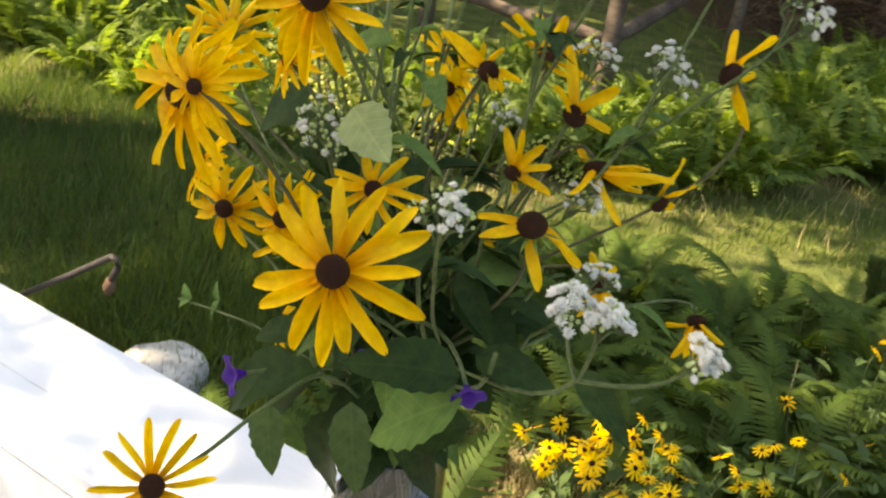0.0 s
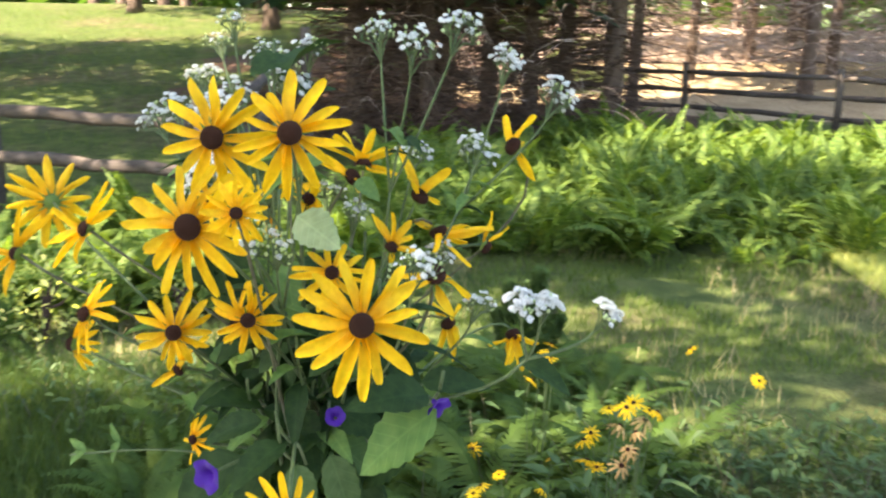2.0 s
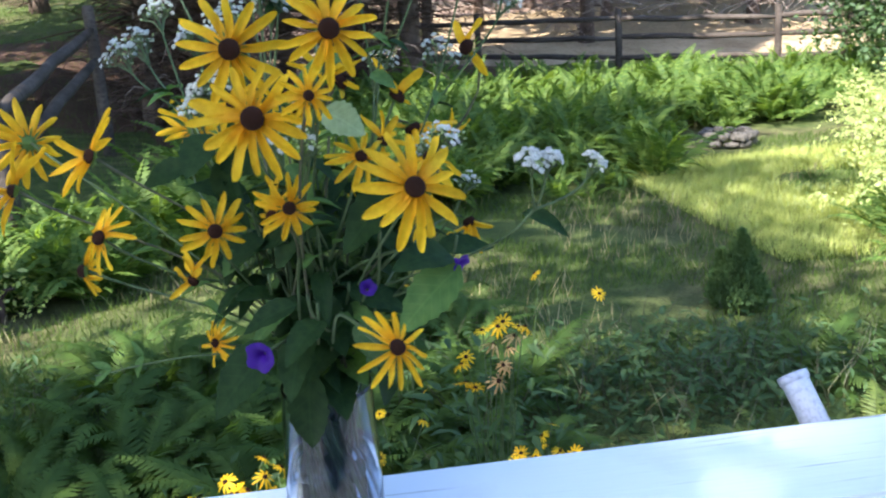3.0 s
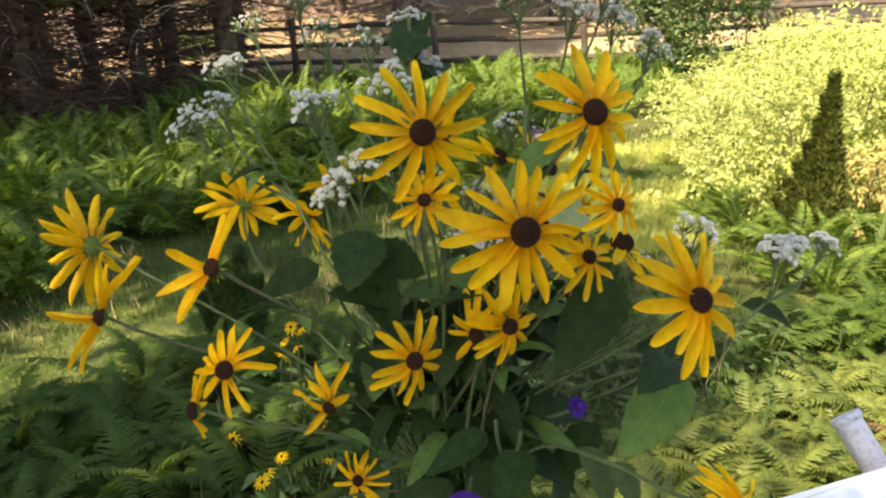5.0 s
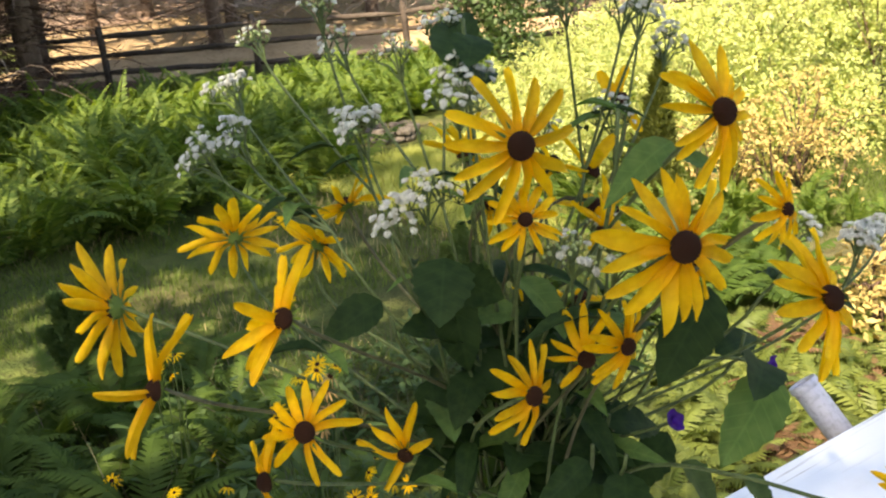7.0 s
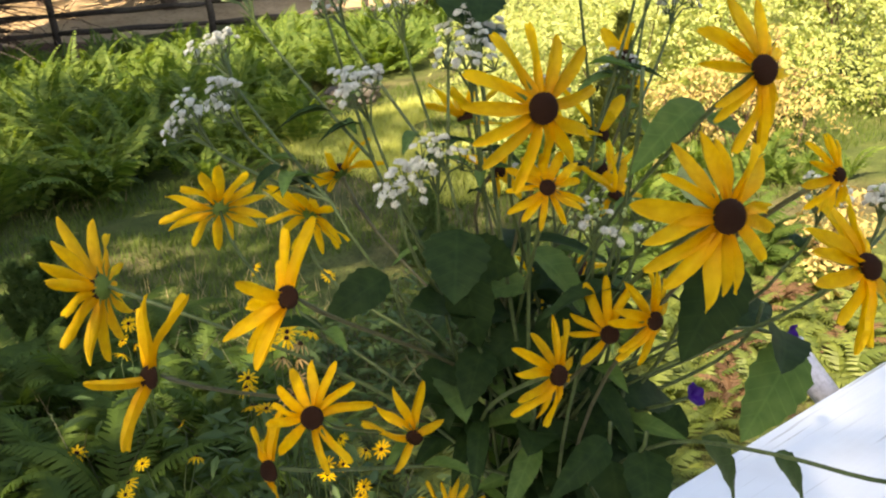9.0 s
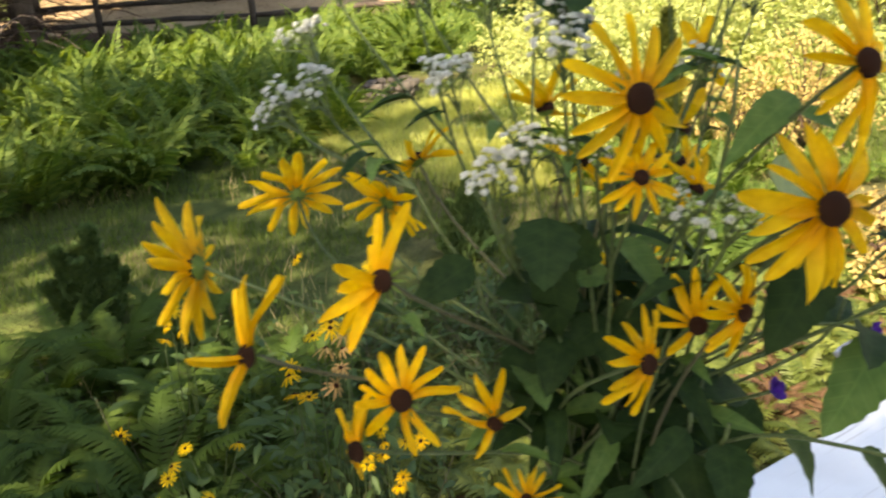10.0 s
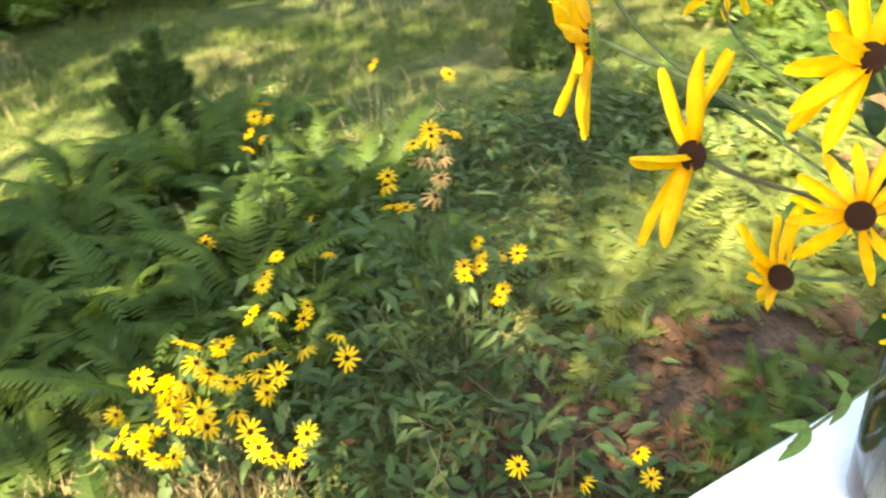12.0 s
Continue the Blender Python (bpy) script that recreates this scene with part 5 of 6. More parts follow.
susan((-0.160, 0.372, 1.491), (0.04, -0.43, 0.90), 0.0303, [(-0.0295, -0.0033, 0.0009), (-0.0167, -0.0216, -0.0036), (0.0267, 0.0128, -0.0112), (0.0123, -0.0099, -0.0271)], eye=0.27)
susan((-0.229, 0.506, 1.543), (0.05, 0.30, 0.95), 0.0352, [(-0.033, -0.0016, 0.0198), (-0.0164, -0.0098, 0.0296), (-0.0192, 0.0148, 0.0243), (0.0081, -0.0024, 0.031), (0.0109, 0.0267, 0.0174), (0.0288, 0.0036, 0.017), (0.0252, 0.0228, -0.0071), (0.0247, -0.0122, -0.0075)])
susan((-0.178, 0.439, 1.531), (0.55, -0.25, 0.80), 0.0391, [(-0.0139, 0.0129, 0.0355), (0.0215, -0.0017, 0.0232), (0.0141, 0.0255, -0.0064), (-0.003, -0.0174, 0.0204)])
susan((-0.165, 0.454, 1.505), (0.45, -0.41, -0.79), 0.0359, [(-0.0186, 0.0188, 0.0007), (0.0235, -0.0155, -0.0262), (0.0235, 0.0279, -0.0036), (0.0416, 0.0092, -0.0076), (0.0228, 0.0217, -0.0193), (0.003, -0.0276, -0.0135)])
susan((-0.130, 0.470, 1.490), (0.84, -0.10, -0.53), 0.0277, [(0.0037, 0.015, 0.0244), (0.0177, 0.0009, 0.0162), (0.0063, 0.0171, -0.007)])
susan((-0.158, 0.486, 1.423), (0.55, -0.59, -0.59), 0.0341, [(-0.0061, -0.0028, -0.0289), (0.0088, -0.0114, -0.0286), (0.0115, 0.0085, -0.0245), (0.0111, -0.0069, 0.0177), (-0.0123, 0.016, 0.0082)])
susan((-0.110, 0.479, 1.565), (-0.79, -0.37, 0.49), 0.0393, [(-0.0106, 0.0118, 0.0225), (0.0082, 0.0063, 0.0263), (0.005, 0.0189, -0.0011), (0.0154, -0.0063, -0.0239)], eye=0.19)
susan((-0.105, 0.538, 1.399), (0.29, -0.71, -0.64), 0.0334, [(-0.0171, 0.0035, -0.019), (-0.0005, -0.0212, -0.0222), (-0.002, 0.0011, -0.0305), (0.0108, -0.0116, -0.0305), (0.0069, 0.008, -0.0273), (0.0206, -0.0122, -0.0076)])
susan((-0.224, 0.420, 1.547), (0.75, -0.35, 0.55), 0.0327, [(-0.0298, -0.0011, 0.0188), (-0.0182, -0.0159, 0.0185), (0.0047, 0.0189, -0.012), (0.0153, -0.0158, -0.0033)], eye=0.19)
susan((-0.194, 0.410, 1.500), (0.45, -0.25, 0.85), 0.0263, [(-0.0109, 0.0083, 0.0243), (0.0035, 0.0004, 0.0249), (0.0132, 0.0194, 0.0057), (0.0243, -0.0008, -0.0011), (-0.0006, 0.0122, -0.0126), (0.0133, 0.0021, 0.0203)])
susan((-0.259, 0.440, 1.527), (0.45, -0.80, 0.30), 0.0280, [(-0.0135, 0.0115, 0.0129), (-0.005, -0.0188, -0.0082), (0.003, 0.0029, -0.0238), (0.0185, -0.003, -0.0196), (0.0107, 0.0153, -0.0091), (0.0103, -0.0055, 0.0147)])
susan((-0.212, 0.455, 1.437), (0.95, 0.31, 0.06), 0.0260, 11)


# ---- white flower sprays ----
def floret_points():
    """A small fluffy white head: a green cup with a tuft of many fine rays."""
    V, Fc = [], []
    for i in range(24):
        q = math.sqrt((i + 0.5) / 24)
        w = i * 2.39996
        d = Vector((q * math.cos(w), q * math.sin(w), 1.05 - q * 0.75)).normalized()
        a = d.orthogonal().normalized() * 0.13
        b = d.cross(a)
        o = len(V)
        tip = d * (0.95 + 0.12 * math.sin(i * 3.7))
        V += [d * 0.30 + a, d * 0.30 - a * 0.5 + b * 0.8, d * 0.30 - a * 0.5 - b * 0.8, tip + a * 0.9, tip - a * 0.9, tip + b * 0.9, tip - b * 0.9, tip + d * 0.12]
        Fc += [(o, o + 1, o + 5, o + 3), (o + 1, o + 2, o + 4, o + 5), (o + 2, o, o + 3, o + 6), (o + 3, o + 5, o + 7), (o + 5, o + 4, o + 7), (o + 4, o + 6, o + 7), (o + 6, o + 3, o + 7)]
    return V, Fc


FLORET = mesh_of("floret", *floret_points(), WHITE_FLORET, True)
BUD_V, BUD_F = lathe([(0.0, -0.9), (0.22, -0.85), (0.5, -0.5), (0.62, 0.0), (0.55, 0.5), (0.3, 0.75), (0.0, 0.8)], 9)
BUD = mesh_of("bud", BUD_V, BUD_F, GREEN_BUD)
spray_count = [0]


def spray(tops, size=0.013, n=26, buds=0.2, head=0.0042, via=None, leaf=True, label="branching stem with clusters of small fluffy white flowers"):
    """A cut spray: one stem that forks to flat clusters of white heads. tops: centres of the clusters."""
    spray_count[0] += 1
    k = 500 + spray_count[0]
    rr = random.Random(k)
    foot, mouth = foot_of(k)
    size, head, n = size * 1.12, head * 0.76, int(n * 1.65)
    t = thing("white_flower_spray", foot, label, "flower", "white sprays in the vase")
    mid = Vector((0, 0, 0))
    for c in tops:
        mid += Vector(c)
    mid /= len(tops)
    fork = Vector(via) if via else mid + (mouth - mid) * 0.32
    d = (fork - mouth).normalized()
    line = stem_line(fork, -(d + Vector((0, 0, 0.5))), k)
    part("stem", mesh_of("stem", *tube(line, [0.0013] * 3 + [0.0010] * 12, 6), STEM), t)
    for c in tops:
        c = Vector(c)
        axis = (c - fork).normalized()
        axis = (axis + Vector((0, 0, 0.7))).normalized()
        base = c - axis * size * 1.5
        pieces = [tube(curve_points(fork, fork.lerp(base, 0.4) + Vector((0, 0, -0.004)), base - axis * 0.01, base, 6), [0.0011, 0.0011, 0.0010, 0.0010, 0.0009, 0.0009, 0.0008], 5, False)]
        f = facing(c, axis)
        subs = 6
        nodes = []
        for j in range(subs):
            w, q = j * 2.39996 + rr.uniform(-0.5, 0.5), math.sqrt((j + 0.3) / subs)
            o = f @ Vector((size * 0.86 * q * math.cos(w), size * 0.86 * q * math.sin(w), size * (0.15 - 0.55 * q * q) + rr.uniform(-0.25, 0.25) * size))
            nodes.append(o)
            pieces.append(tube([base, base.lerp(o, 0.5) + axis * 0.002, o - axis * size * 0.35], [0.0008, 0.0007, 0.0006], 3, False))
        for i in range(n):
            o = nodes[i % subs]
            w, q = i * 2.39996, math.sqrt(((i // subs) + 0.5) / (n / subs))
            g2 = facing(o, (o - base).normalized())
            p = g2 @ Vector((size * 0.44 * q * math.cos(w), size * 0.44 * q * math.sin(w), size * (0.25 - 0.4 * q * q) + rr.uniform(-0.12, 0.12) * size))
            nrm = (p - base).normalized()
            pieces.append(tube([o - axis * size * 0.35, p - nrm * head * 0.6], [0.0005, 0.0004], 3, False))
            s = head * rr.uniform(0.62, 0.98)
            if rr.random() < buds + 0.12:
                part("bud", BUD, t, facing(p, nrm, s * 0.6))
            else:
                part("floret", FLORET, t, facing(p, nrm, s))
        part("flower_stalk", mesh_of("flower_stalk", *joined(pieces), STEM, False), t)
        if leaf:
            for sgn in (-1, 1):
                b = fork.lerp(base, rr.uniform(0.1, 0.5))
                w = rr.uniform(0, 6.283)
                leaf_on(t, b, b + Vector((math.cos(w), math.sin(w), 0.1)) * rr.uniform(0.018, 0.034), (0, 0, 1), 1, rr.random() < 0.5, 0.8)


spray([(-0.080, 0.459, 1.609), (-0.138, 0.457, 1.568), (-0.118, 0.449, 1.633)], 0.014, 24, 0.1, via=(-0.150, 0.445, 1.520))
spray([(-0.105, 0.292, 1.502), (-0.091, 0.297, 1.500), (-0.053, 0.308, 1.492)], 0.0088, 24, 0.12, 0.0042, via=(-0.099, 0.306, 1.462), leaf=False)
spray([(-0.165, 0.290, 1.522)], 0.0125, 26, 0.35, 0.0038, via=(-0.172, 0.305, 1.48))
spray([(-0.186, 0.476, 1.561), (-0.162, 0.440, 1.491)], 0.013, 22, 0.3, 0.0038)
spray([(-0.179, 0.400, 1.642), (-0.150, 0.405, 1.655), (-0.205, 0.425, 1.650)], 0.014, 22, 0.3, 0.0040)
spray([(-0.386, 0.520, 1.586), (-0.405, 0.530, 1.578), (-0.372, 0.552, 1.612)], 0.015, 22, 0.1, 0.0042, via=(-0.345, 0.485, 1.52))
spray([(-0.320, 0.411, 1.556), (-0.332, 0.460, 1.590), (-0.335, 0.425, 1.540)], 0.015, 24, 0.1, 0.0044)
spray([(-0.302, 0.402, 1.607), (-0.270, 0.440, 1.615)], 0.015, 22, 0.15, 0.0042)
spray([(-0.288, 0.486, 1.625), (-0.262, 0.470, 1.640), (-0.310, 0.520, 1.632)], 0.014, 20, 0.4, 0.0036)
spray([(-0.250, 0.470, 1.530), (-0.225, 0.450, 1.520)], 0.012, 24, 0.5, 0.0034)
spray([(-0.275, 0.345, 1.525), (-0.255, 0.330, 1.520)], 0.013, 22, 0.7, 0.0042)
spray([(-0.130, 0.395, 1.470)], 0.012, 20, 0.4, 0.0032, leaf=False)
spray([(-0.355, 0.545, 1.640), (-0.33, 0.500, 1.655)], 0.012, 20, 0.6, 0.0034)


# ---- leafy stems and violet flowers in the vase ----
def leafy_stem(tip, leaves, label, seed, back=(0, 0, -1), thick=0.0012):
    t = thing("leafy_stem", foot_of(seed)[0], label, "foliage", "green stems in the vase")
    line = stem_line(tip, back, seed)
    part("stem", mesh_of("stem", *tube(line, [0.0014] * 3 + [thick] * 12, 6), STEM), t)
    for base, end, up, shape, lt, wide in leaves:
        leaf_on(t, base, end, up, shape, lt, wide)
    return t


leafy_stem((-0.150, 0.335, 1.440), [
    ((-0.158, 0.318, 1.431), (-0.200, 0.282, 1.440), (0.3, -0.5, 0.9), 0, False, 1.0),
    ((-0.165, 0.345, 1.428), (-0.120, 0.345, 1.430), (0.3, -0.6, 0.8), 0, False, 0.9),
    ((-0.104, 0.322, 1.456), (-0.072, 0.305, 1.447), (0.3, -0.7, 0.7), 1, False, 0.9)], "leafy green stem with toothed leaves", 901)
leafy_stem((-0.262, 0.350, 1.400), [
    ((-0.220, 0.322, 1.385), (-0.200, 0.305, 1.343), (0.4, -0.9, 0.3), 0, 2, 0.92),
    ((-0.266, 0.371, 1.332), (-0.272, 0.376, 1.253), (-0.2, -1.0, 0.1), 0, False, 0.85),
    ((-0.205, 0.378, 1.350), (-0.200, 0.376, 1.277), (0.2, -1.0, 0.1), 3, False, 0.8)], "stem with broad hanging dark leaves", 902)
leafy_stem((-0.340, 0.420, 1.530), [
    ((-0.322, 0.395, 1.518), (-0.343, 0.372, 1.492), (-0.5, -0.8, 0.3), 2, False, 1.4),
    ((-0.318, 0.400, 1.505), (-0.290, 0.385, 1.488), (-0.5, -0.8, 0.4), 2, False, 1.2),
    ((-0.315, 0.405, 1.500), (-0.312, 0.395, 1.440), (-0.5, -0.8, 0.1), 1, False, 1.0),
    ((-0.345, 0.430, 1.490), (-0.385, 0.430, 1.478), (-0.4, -0.7, 0.6), 0, False, 1.1)], "dark leafy stem with rounded leaves", 903)
leafy_stem((-0.240, 0.345, 1.590), [
    ((-0.222, 0.325, 1.572), (-0.268, 0.322, 1.560), (-0.3, -0.5, 0.8), 3, True, 1.1),
    ((-0.205, 0.335, 1.560), (-0.190, 0.320, 1.552), (-0.3, -0.5, 0.8), 0, True, 1.0),
    ((-0.240, 0.325, 1.538), (-0.212, 0.316, 1.522), (0.4, -0.85, 0.3), 2, 3, 1.3)], "pale green leafy stem near the top of the bouquet", 904)
leafy_stem((-0.278, 0.425, 1.640), [
    ((-0.272, 0.425, 1.630), (-0.290, 0.405, 1.618), (-0.4, -0.8, 0.3), 2, False, 1.4),
    ((-0.275, 0.430, 1.600), (-0.240, 0.450, 1.612), (-0.4, -0.6, 0.6), 0, False, 1.0),
    ((-0.275, 0.430, 1.610), (-0.255, 0.480, 1.655), (-0.6, -0.6, 0.5), 1, False, 1.0)], "tall leafy stem with heart-shaped leaves", 905)
leafy_stem((-0.205, 0.345, 1.470), [
    ((-0.152, 0.312, 1.424), (-0.202, 0.306, 1.381), (-0.3, -0.75, 0.6), 2, True, 0.9),
    ((-0.188, 0.330, 1.482), (-0.238, 0.318, 1.442), (-0.5, -0.7, 0.5), 0, False, 1.1),
    ((-0.175, 0.375, 1.365), (-0.215, 0.372, 1.335), (-0.5, -0.7, 0.5), 2, False, 0.9)], "stem with a large light green leaf", 906)
leafy_stem((-0.255, 0.330, 1.400), [
    ((-0.252, 0.335, 1.385), (-0.282, 0.302, 1.370), (-0.4, -0.6, 0.8), 0, False, 1.1),
    ((-0.262, 0.350, 1.375), (-0.285, 0.315, 1.335), (-0.6, -0.7, 0.4), 0, False, 1.2),
    ((-0.270, 0.345, 1.395), (-0.312, 0.338, 1.385), (-0.3, -0.7, 0.7), 1, False, 1.0),
    ((-0.290, 0.362, 1.360), (-0.345, 0.350, 1.310), (-0.5, -0.7, 0.4), 0, False, 1.0)], "low dark leafy stem at the vase mouth", 907)
leafy_stem((-0.433, 0.400, 1.333), [
    ((-0.420, 0.400, 1.338), (-0.437, 0.396, 1.328), (-0.2, -0.8, 0.6), 3, True, 1.0),
    ((-0.420, 0.400, 1.338), (-0.436, 0.402, 1.345), (-0.2, -0.8, 0.6), 3, True, 1.0),
    ((-0.395, 0.402, 1.345), (-0.404, 0.396, 1.330), (-0.2, -0.8, 0.6), 3, True, 1.0),
    ((-0.395, 0.402, 1.345), (-0.403, 0.402, 1.358), (-0.2, -0.8, 0.6), 3, True, 1.0)], "thin sprig with small pale leaves hanging outward", 908, (1, 0.0, 0.15), 0.0008)


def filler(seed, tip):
    """Plain green stems whose leaves, darkened for shade, fill the heart of the bouquet."""
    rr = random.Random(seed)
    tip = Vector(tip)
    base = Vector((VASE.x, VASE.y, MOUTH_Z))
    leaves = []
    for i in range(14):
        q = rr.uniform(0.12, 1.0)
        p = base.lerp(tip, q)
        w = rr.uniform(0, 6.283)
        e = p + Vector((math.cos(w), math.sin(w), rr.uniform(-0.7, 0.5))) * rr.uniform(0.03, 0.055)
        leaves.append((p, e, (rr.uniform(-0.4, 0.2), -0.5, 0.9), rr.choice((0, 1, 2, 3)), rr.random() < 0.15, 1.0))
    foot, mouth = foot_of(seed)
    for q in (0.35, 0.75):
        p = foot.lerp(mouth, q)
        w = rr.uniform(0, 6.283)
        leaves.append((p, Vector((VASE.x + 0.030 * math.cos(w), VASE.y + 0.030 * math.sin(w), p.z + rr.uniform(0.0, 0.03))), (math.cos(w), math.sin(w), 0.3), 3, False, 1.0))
    leafy_stem(tip, leaves, "green filler stem with leaves darkened for inner shade", seed)


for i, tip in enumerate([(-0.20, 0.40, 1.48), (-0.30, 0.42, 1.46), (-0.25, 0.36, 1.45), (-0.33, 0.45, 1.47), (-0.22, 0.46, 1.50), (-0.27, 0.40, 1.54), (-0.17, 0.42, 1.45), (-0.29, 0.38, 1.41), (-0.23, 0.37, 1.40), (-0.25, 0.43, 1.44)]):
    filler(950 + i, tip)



def trumpet_points():
    """A five-lobed violet bell along z."""
    V, Fc = [], []
    for i in range(7):
        s = i / 6
        for k in range(25):
            w = 2 * math.pi * k / 25
            lobe = 1 + 0.06 * math.cos(5 * w) * s ** 2
            r = (0.14 + 0.30 * s + 0.56 * s ** 3) * lobe
            V.append((r * math.cos(w), r * math.sin(w), s * 1.1 - 0.30 * s ** 5 * (1 - 0.4 * math.cos(5 * w))))
    for i in range(6):
        for k in range(25):
            q = (k + 1) % 25
            Fc.append((i * 25 + k, i * 25 + q, (i + 1) * 25 + q, (i + 1) * 25 + k))
    return V, Fc


TRUMPET = mesh_of("bell", *trumpet_points(), VIOLET)


def violet(at, n, size, seed):
    t = thing("violet_bellflower", foot_of(seed)[0], "violet bell-shaped flower low in the bouquet", "flower", "violet flowers in the vase")
    at, n = Vector(at), Vector(n).normalized()
    line = stem_line(at - n * size * 0.3, -n, seed)
    part("stem", mesh_of("stem", *tube(line, 0.0012, 5), STEM), t)
    part("bell", TRUMPET, t, facing(at - n * size * 0.4, n, size))


violet((-0.296, 0.318, 1.369), (-0.45, -0.85, 0.0), 0.0115, 801)
violet((-0.153, 0.318, 1.425), (0.6, -0.6, -0.4), 0.0085, 802)
violet((-0.218, 0.330, 1.407), (0.1, -0.8, 0.6), 0.0065, 803)


# ---- garden flowers ----
def garden_head(petals, droop):
    V, Fc = [], []
    rr = random.Random(petals)
    for i in range(petals):
        w = 2 * math.pi * i / petals + rr.uniform(-0.12, 0.12)
        L = rr.uniform(0.88, 1.08)
        a, b = Vector((math.cos(w), math.sin(w), 0)), Vector((-math.sin(w), math.cos(w), 0))
        o = len(V)
        for s, h in ((0.15, 0.055), (0.45, 0.105), (0.8, 0.10), (1.0, 0.035)):
            p = a * (s * L) + Vector((0, 0, -droop * s * s + 0.04 * (i % 2)))
            V += [p - b * h, p + b * h]
        for q in range(3):
            Fc.append((o + 2 * q, o + 2 * q + 1, o + 2 * q + 3, o + 2 * q + 2))
    c = len(V)
    V.append(Vector((0, 0, 0)))
    for i in range(petals):
        Fc += [(c, 8 * i, 8 * i + 1), (c, 8 * i + 1, 8 * ((i + 1) % petals))]
    return V, Fc


HEADS = [mesh_of("bloom", *garden_head(n, d), GARDEN_PETAL) for n, d in ((12, 0.15), (13, 0.35), (11, 0.05), (10, 0.6))]
HEAD_FADED = mesh_of("bloom", *garden_head(9, 0.75), FADED_PETAL)
SMALL_CONE = mesh_of("small_cone", *lathe([(0.0, -0.2), (0.9, -0.1), (1.0, 0.2), (0.75, 0.6), (0.35, 0.82), (0.0, 0.88)], 10), CONE)
ROUND_LEAF_V = np.array([[0, 0, 0], [0.33, 0.17, 0.05], [0.70, 0.10, 0.0], [1, 0, -0.12], [0.70, -0.10, 0.0], [0.33, -0.17, 0.05], [0.5, 0, -0.03]])
ROUND_LEAF_F = np.array([[0, 6, 1], [1, 6, 2], [2, 6, 3], [3, 6, 4], [4, 6, 5], [5, 6, 0]])


def daisy_clump(heads, seed, label, root=None, R=0.027, leaves=120, faded=(), tall=0.34):
    """A growing clump: a stem to each head, blooms that look up and out, leaves about the foot."""
    rr = random.Random(seed)
    c = np.mean([(h[0], h[1]) for h in heads], 0) if root is None else np.array(root)
    g = lift(c[0], c[1])
    t = thing("black_eyed_daisy_clump", (float(c[0]), float(c[1]), g), label, "flower", "daisies in the garden")
    for k, (x, y, z) in enumerate(list(heads) + list(faded)):
        b = Vector((c[0] + (x - c[0]) * 0.35 + rr.uniform(-0.03, 0.03), c[1] + (y - c[1]) * 0.35 + rr.uniform(-0.03, 0.03), g))
        h = Vector((x, y, z))
        n = Vector((rr.uniform(-0.8, 0.7), rr.uniform(-0.85, 0.5), rr.uniform(0.6, 1.0))).normalized()
        s = R * rr.uniform(0.85, 1.15)
        part("stem", mesh_of("stem", *tube(curve_points(b, b.lerp(h, 0.4) + Vector((0, 0, 0.06)), h - n * 0.05, h - n * 0.004, 6), 0.0018, 4, False), STEM), t)
        bl = part("bloom", rr.choice(HEADS) if k < len(heads) else HEAD_FADED, t, facing(h, n, s), "" if k < len(heads) else "withered tan bloom")
        part("cone", SMALL_CONE, bl, facing(h, n, s * 0.22))
    if leaves:
        n = leaves
        xs = np.stack([c[0] + nrng.normal(0, 0.14, n), c[1] + nrng.normal(0, 0.14, n), g + nrng.uniform(0.03, tall, n)], 1)
        M = turned(n, xs, nrng.uniform(0, 6.283, n), nrng.uniform(-0.5, 0.6, n), nrng.uniform(-0.5, 0.5, n), 0.075 * nrng.uniform(0.6, 1.3, n))
        part("foliage", big_mesh("foliage", *scattered(ROUND_LEAF_V, ROUND_LEAF_F, M), FORB), t)


def cloud(n, x, y, z, sx, sy, sz, seed):
    rr = random.Random(seed)
    return [(x + rr.gauss(0, sx), y + rr.gauss(0, sy), z + rr.uniform(-sz, sz)) for i in range(n)]


daisy_clump(cloud(20, -0.535, 1.844, 0.345, 0.069, 0.062, 0.05, 1) + [(-0.567, 2.045, 0.309), (-0.645, 1.945, 0.309), (-0.623, 1.866, 0.275)], 1, "crowded clump of bright yellow black-eyed daisies", (-0.54, 1.95), 0.033, 110, tall=0.25)
daisy_clump(cloud(11, -0.272, 1.866, 0.345, 0.062, 0.084, 0.04, 2) + [(-0.253, 2.124, 0.309), (-0.197, 2.068, 0.32), (-0.41, 2.09, 0.309), (-0.365, 2.057, 0.298), (-0.421, 1.956, 0.309), (-0.376, 1.9, 0.298), (-0.41, 1.799, 0.298), (-0.41, 1.665, 0.298), (-0.399, 1.609, 0.309), (-0.354, 1.597, 0.298), (-0.309, 1.631, 0.309), (-0.41, 1.709, 0.309)], 2, "loose clump of bright yellow black-eyed daisies", (-0.35, 1.92), 0.032, 110, tall=0.25)
daisy_clump([(0.17, 1.93, 0.735), (0.21, 1.91, 0.750), (0.235, 1.96, 0.742), (0.27, 1.93, 0.735), (0.295, 1.95, 0.725), (0.14, 2.03, 0.62), (0.12, 2.0, 0.612), (0.13, 2.0, 0.555), (0.155, 1.98, 0.545)], 3, "tall clump of yellow black-eyed daisies above fading heads", (0.22, 2.02), 0.030, 120, [(0.20, 1.93, 0.690), (0.24, 1.92, 0.680), (0.27, 1.97, 0.692), (0.22, 1.90, 0.640), (0.21, 1.92, 0.585), (0.24, 1.93, 0.625)], tall=0.55)
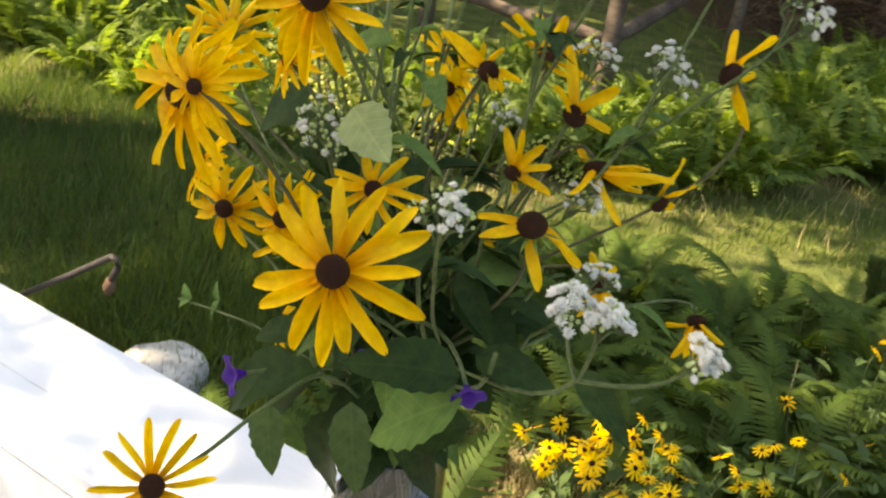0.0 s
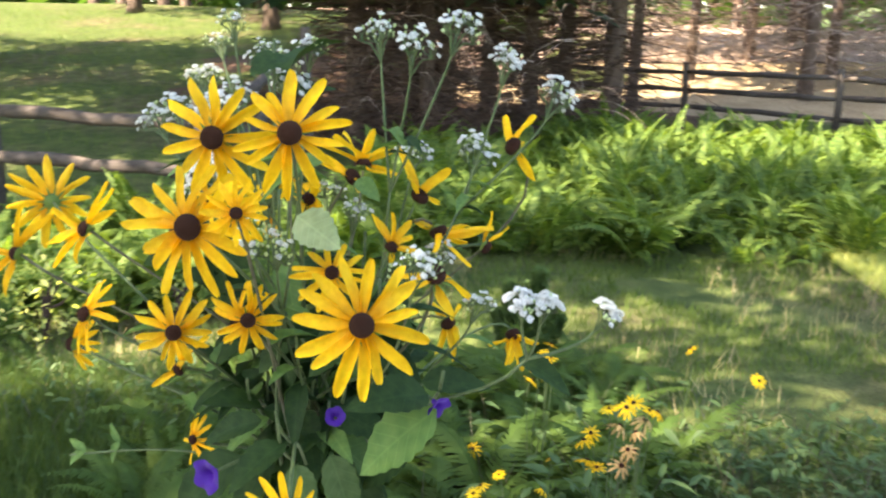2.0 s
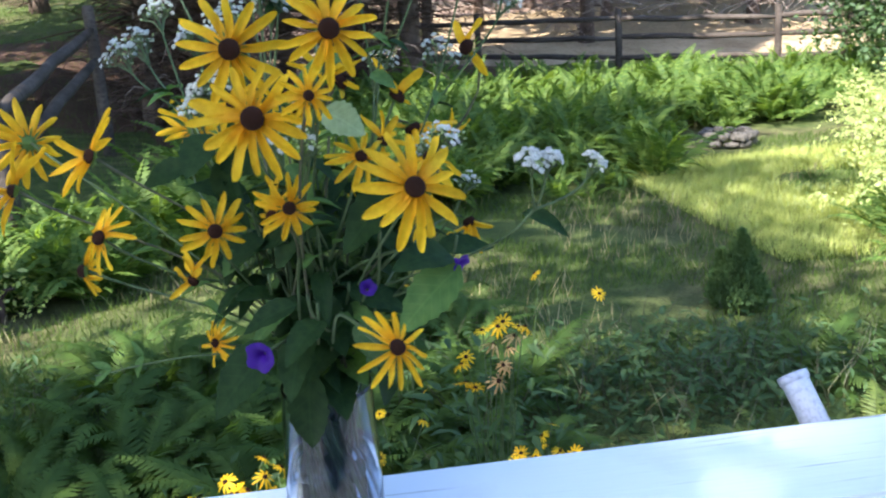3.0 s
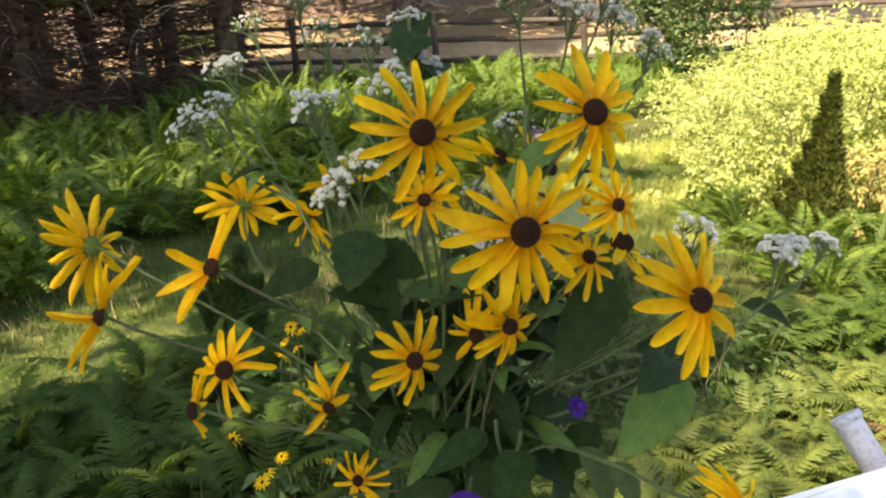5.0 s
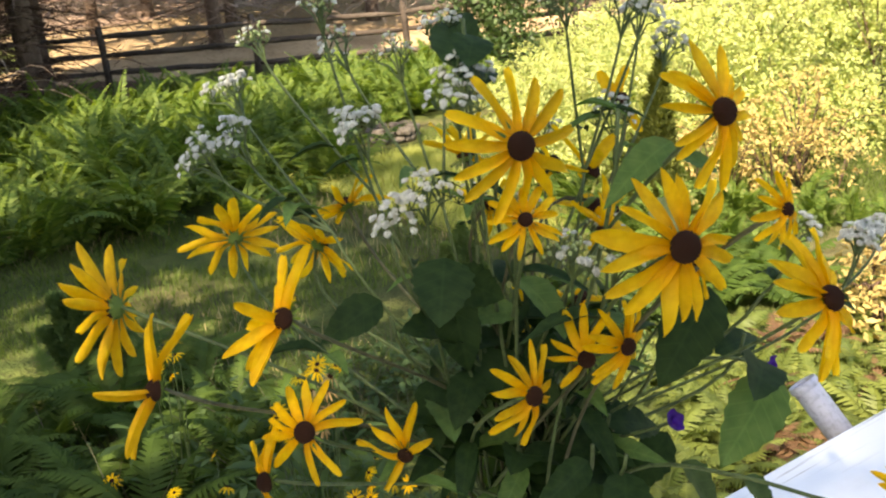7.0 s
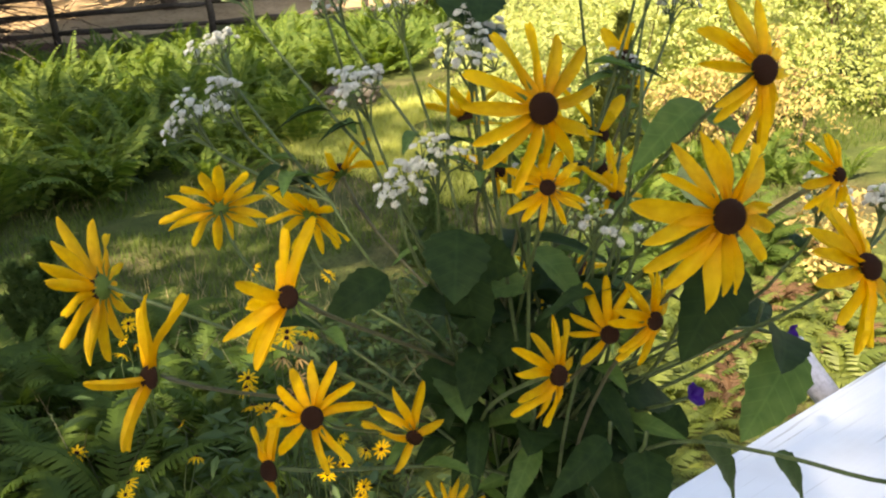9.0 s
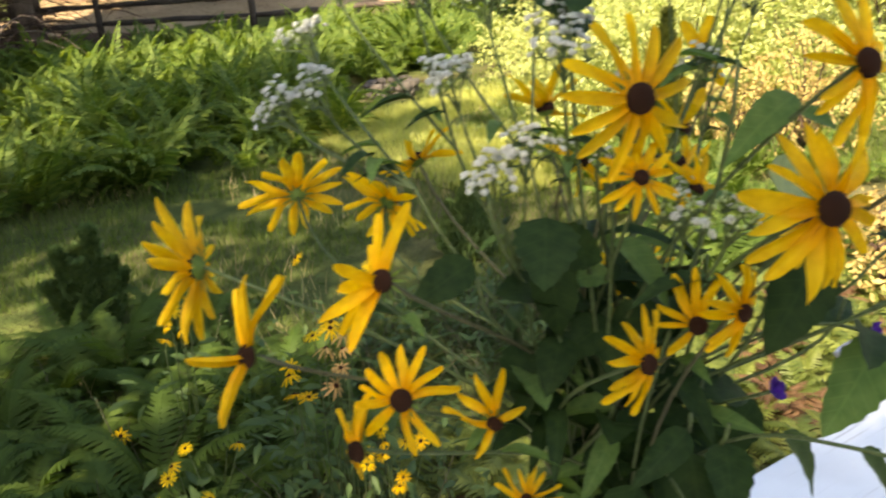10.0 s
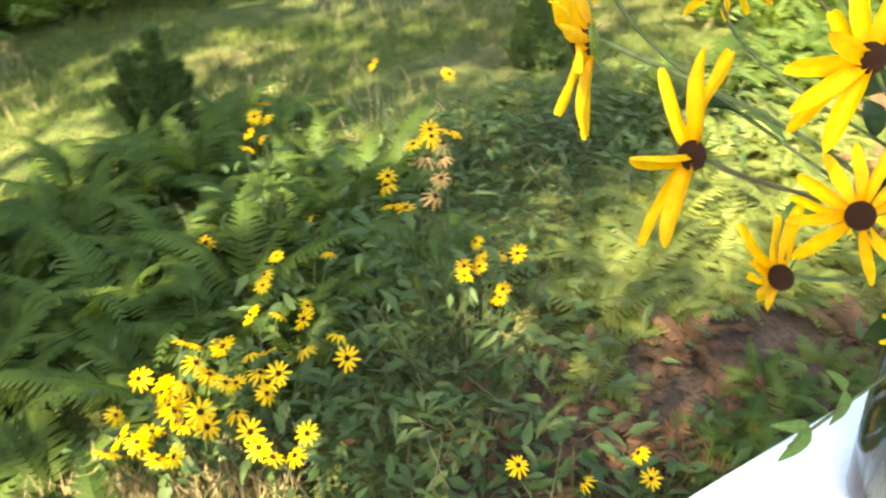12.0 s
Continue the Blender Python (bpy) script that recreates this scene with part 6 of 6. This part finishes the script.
daisy_clump([(0.262, 1.896, 0.37), (0.301, 1.883, 0.36), (0.343, 1.965, 0.38), (0.384, 2.005, 0.39), (0.406, 1.86, 0.37), (0.372, 1.885, 0.37), (0.29, 1.76, 0.36), (0.27, 1.745, 0.35), (0.245, 1.87, 0.36), (0.32, 1.90, 0.385)], 4, "yellow daisies in a patch of sun", (0.32, 1.95), 0.026, 60)
daisy_clump([(0.063, 2.706, 0.625), (0.038, 2.722, 0.582), (0.066, 2.71, 0.575), (0.012, 2.73, 0.53), (0.004, 2.734, 0.482), (0.05, 2.74, 0.50)], 5, "small clump of yellow daisies before the conifer", (0.04, 2.76), 0.029, 40, tall=0.4)
daisy_clump([(-0.194, 2.758, 0.198)], 6, "single yellow daisy among dark ferns", None, 0.034, 8, tall=0.12)
daisy_clump([(0.823, 2.878, 0.465)], 7, "single yellow daisy by the lawn", None, 0.034, 12)
daisy_clump([(0.618, 3.087, 0.503)], 8, "single yellow daisy at the lawn's edge", None, 0.034, 12)
daisy_clump([(0.062, 2.466, 0.32), (0.036, 2.262, 0.32), (-0.152, 2.285, 0.31), (-0.121, 2.055, 0.32), (-0.174, 2.25, 0.30), (-0.099, 2.32, 0.33)], 9, "scattered fading yellow daisies among ferns", None, 0.024, 30)
daisy_clump([(0.01, 1.30, 0.30), (0.09, 1.19, 0.30), (0.20, 1.12, 0.30), (-0.05, 1.22, 0.26), (0.24, 1.2, 0.28)], 10, "few yellow daisies close under the rail", None, 0.024, 30)


# ---- low leafy plants ----
def forbs(name, n, x, y, sx, sy, tall, size, material, label):
    xs = nrng.normal(x, sx, n)
    ys = nrng.normal(y, sy, n)
    zs = nrng.uniform(0.02, 1, n) ** 0.8 * tall * (0.6 + 0.4 * np.sin(xs * 9 + ys * 7) ** 2)
    M = turned(n, np.stack([xs, ys, zs], 1), nrng.uniform(0, 6.283, n), nrng.uniform(-0.5, 0.7, n), nrng.uniform(-0.6, 0.6, n), size * nrng.uniform(0.5, 1.3, n))
    P, Q = scattered(ROUND_LEAF_V, ROUND_LEAF_F, M)
    t = solid(name, big_mesh(name, P, Q, material), label, "plants", kind="stuff")
    pieces = []
    for i in range(max(10, n // 14)):
        q = Vector((rng.gauss(x, sx), rng.gauss(y, sy), 0))
        pieces.append(tube([q, q + Vector((rng.uniform(-0.05, 0.05), rng.uniform(-0.05, 0.05), tall * 0.5)), q + Vector((rng.uniform(-0.12, 0.12), rng.uniform(-0.12, 0.12), tall))], [0.003, 0.0025, 0.001], 4, False))
    solid(name.replace("plants", "stems"), mesh_of("stems", *joined(pieces), STEM_RED, False), "thin stems of the low leafy plants", "plants", kind="stuff")


forbs("leafy_plants", 850, 0.05, 1.75, 0.24, 0.32, 0.30, 0.066, FORB, "dense low plants with bluish-green leaves")
forbs("edge_plants", 2000, 1.15, 2.80, 0.55, 0.26, 0.26, 0.062, FORB, "low leafy plants at the bed's edge")
forbs("shade_plants", 500, -0.2, 1.25, 0.35, 0.16, 0.22, 0.07, FORB, "low shaded plants under the rail")
forbs("side_plants", 800, -1.6, 3.3, 0.6, 0.25, 0.22, 0.05, FORB, "low leafy weeds by the lawn")
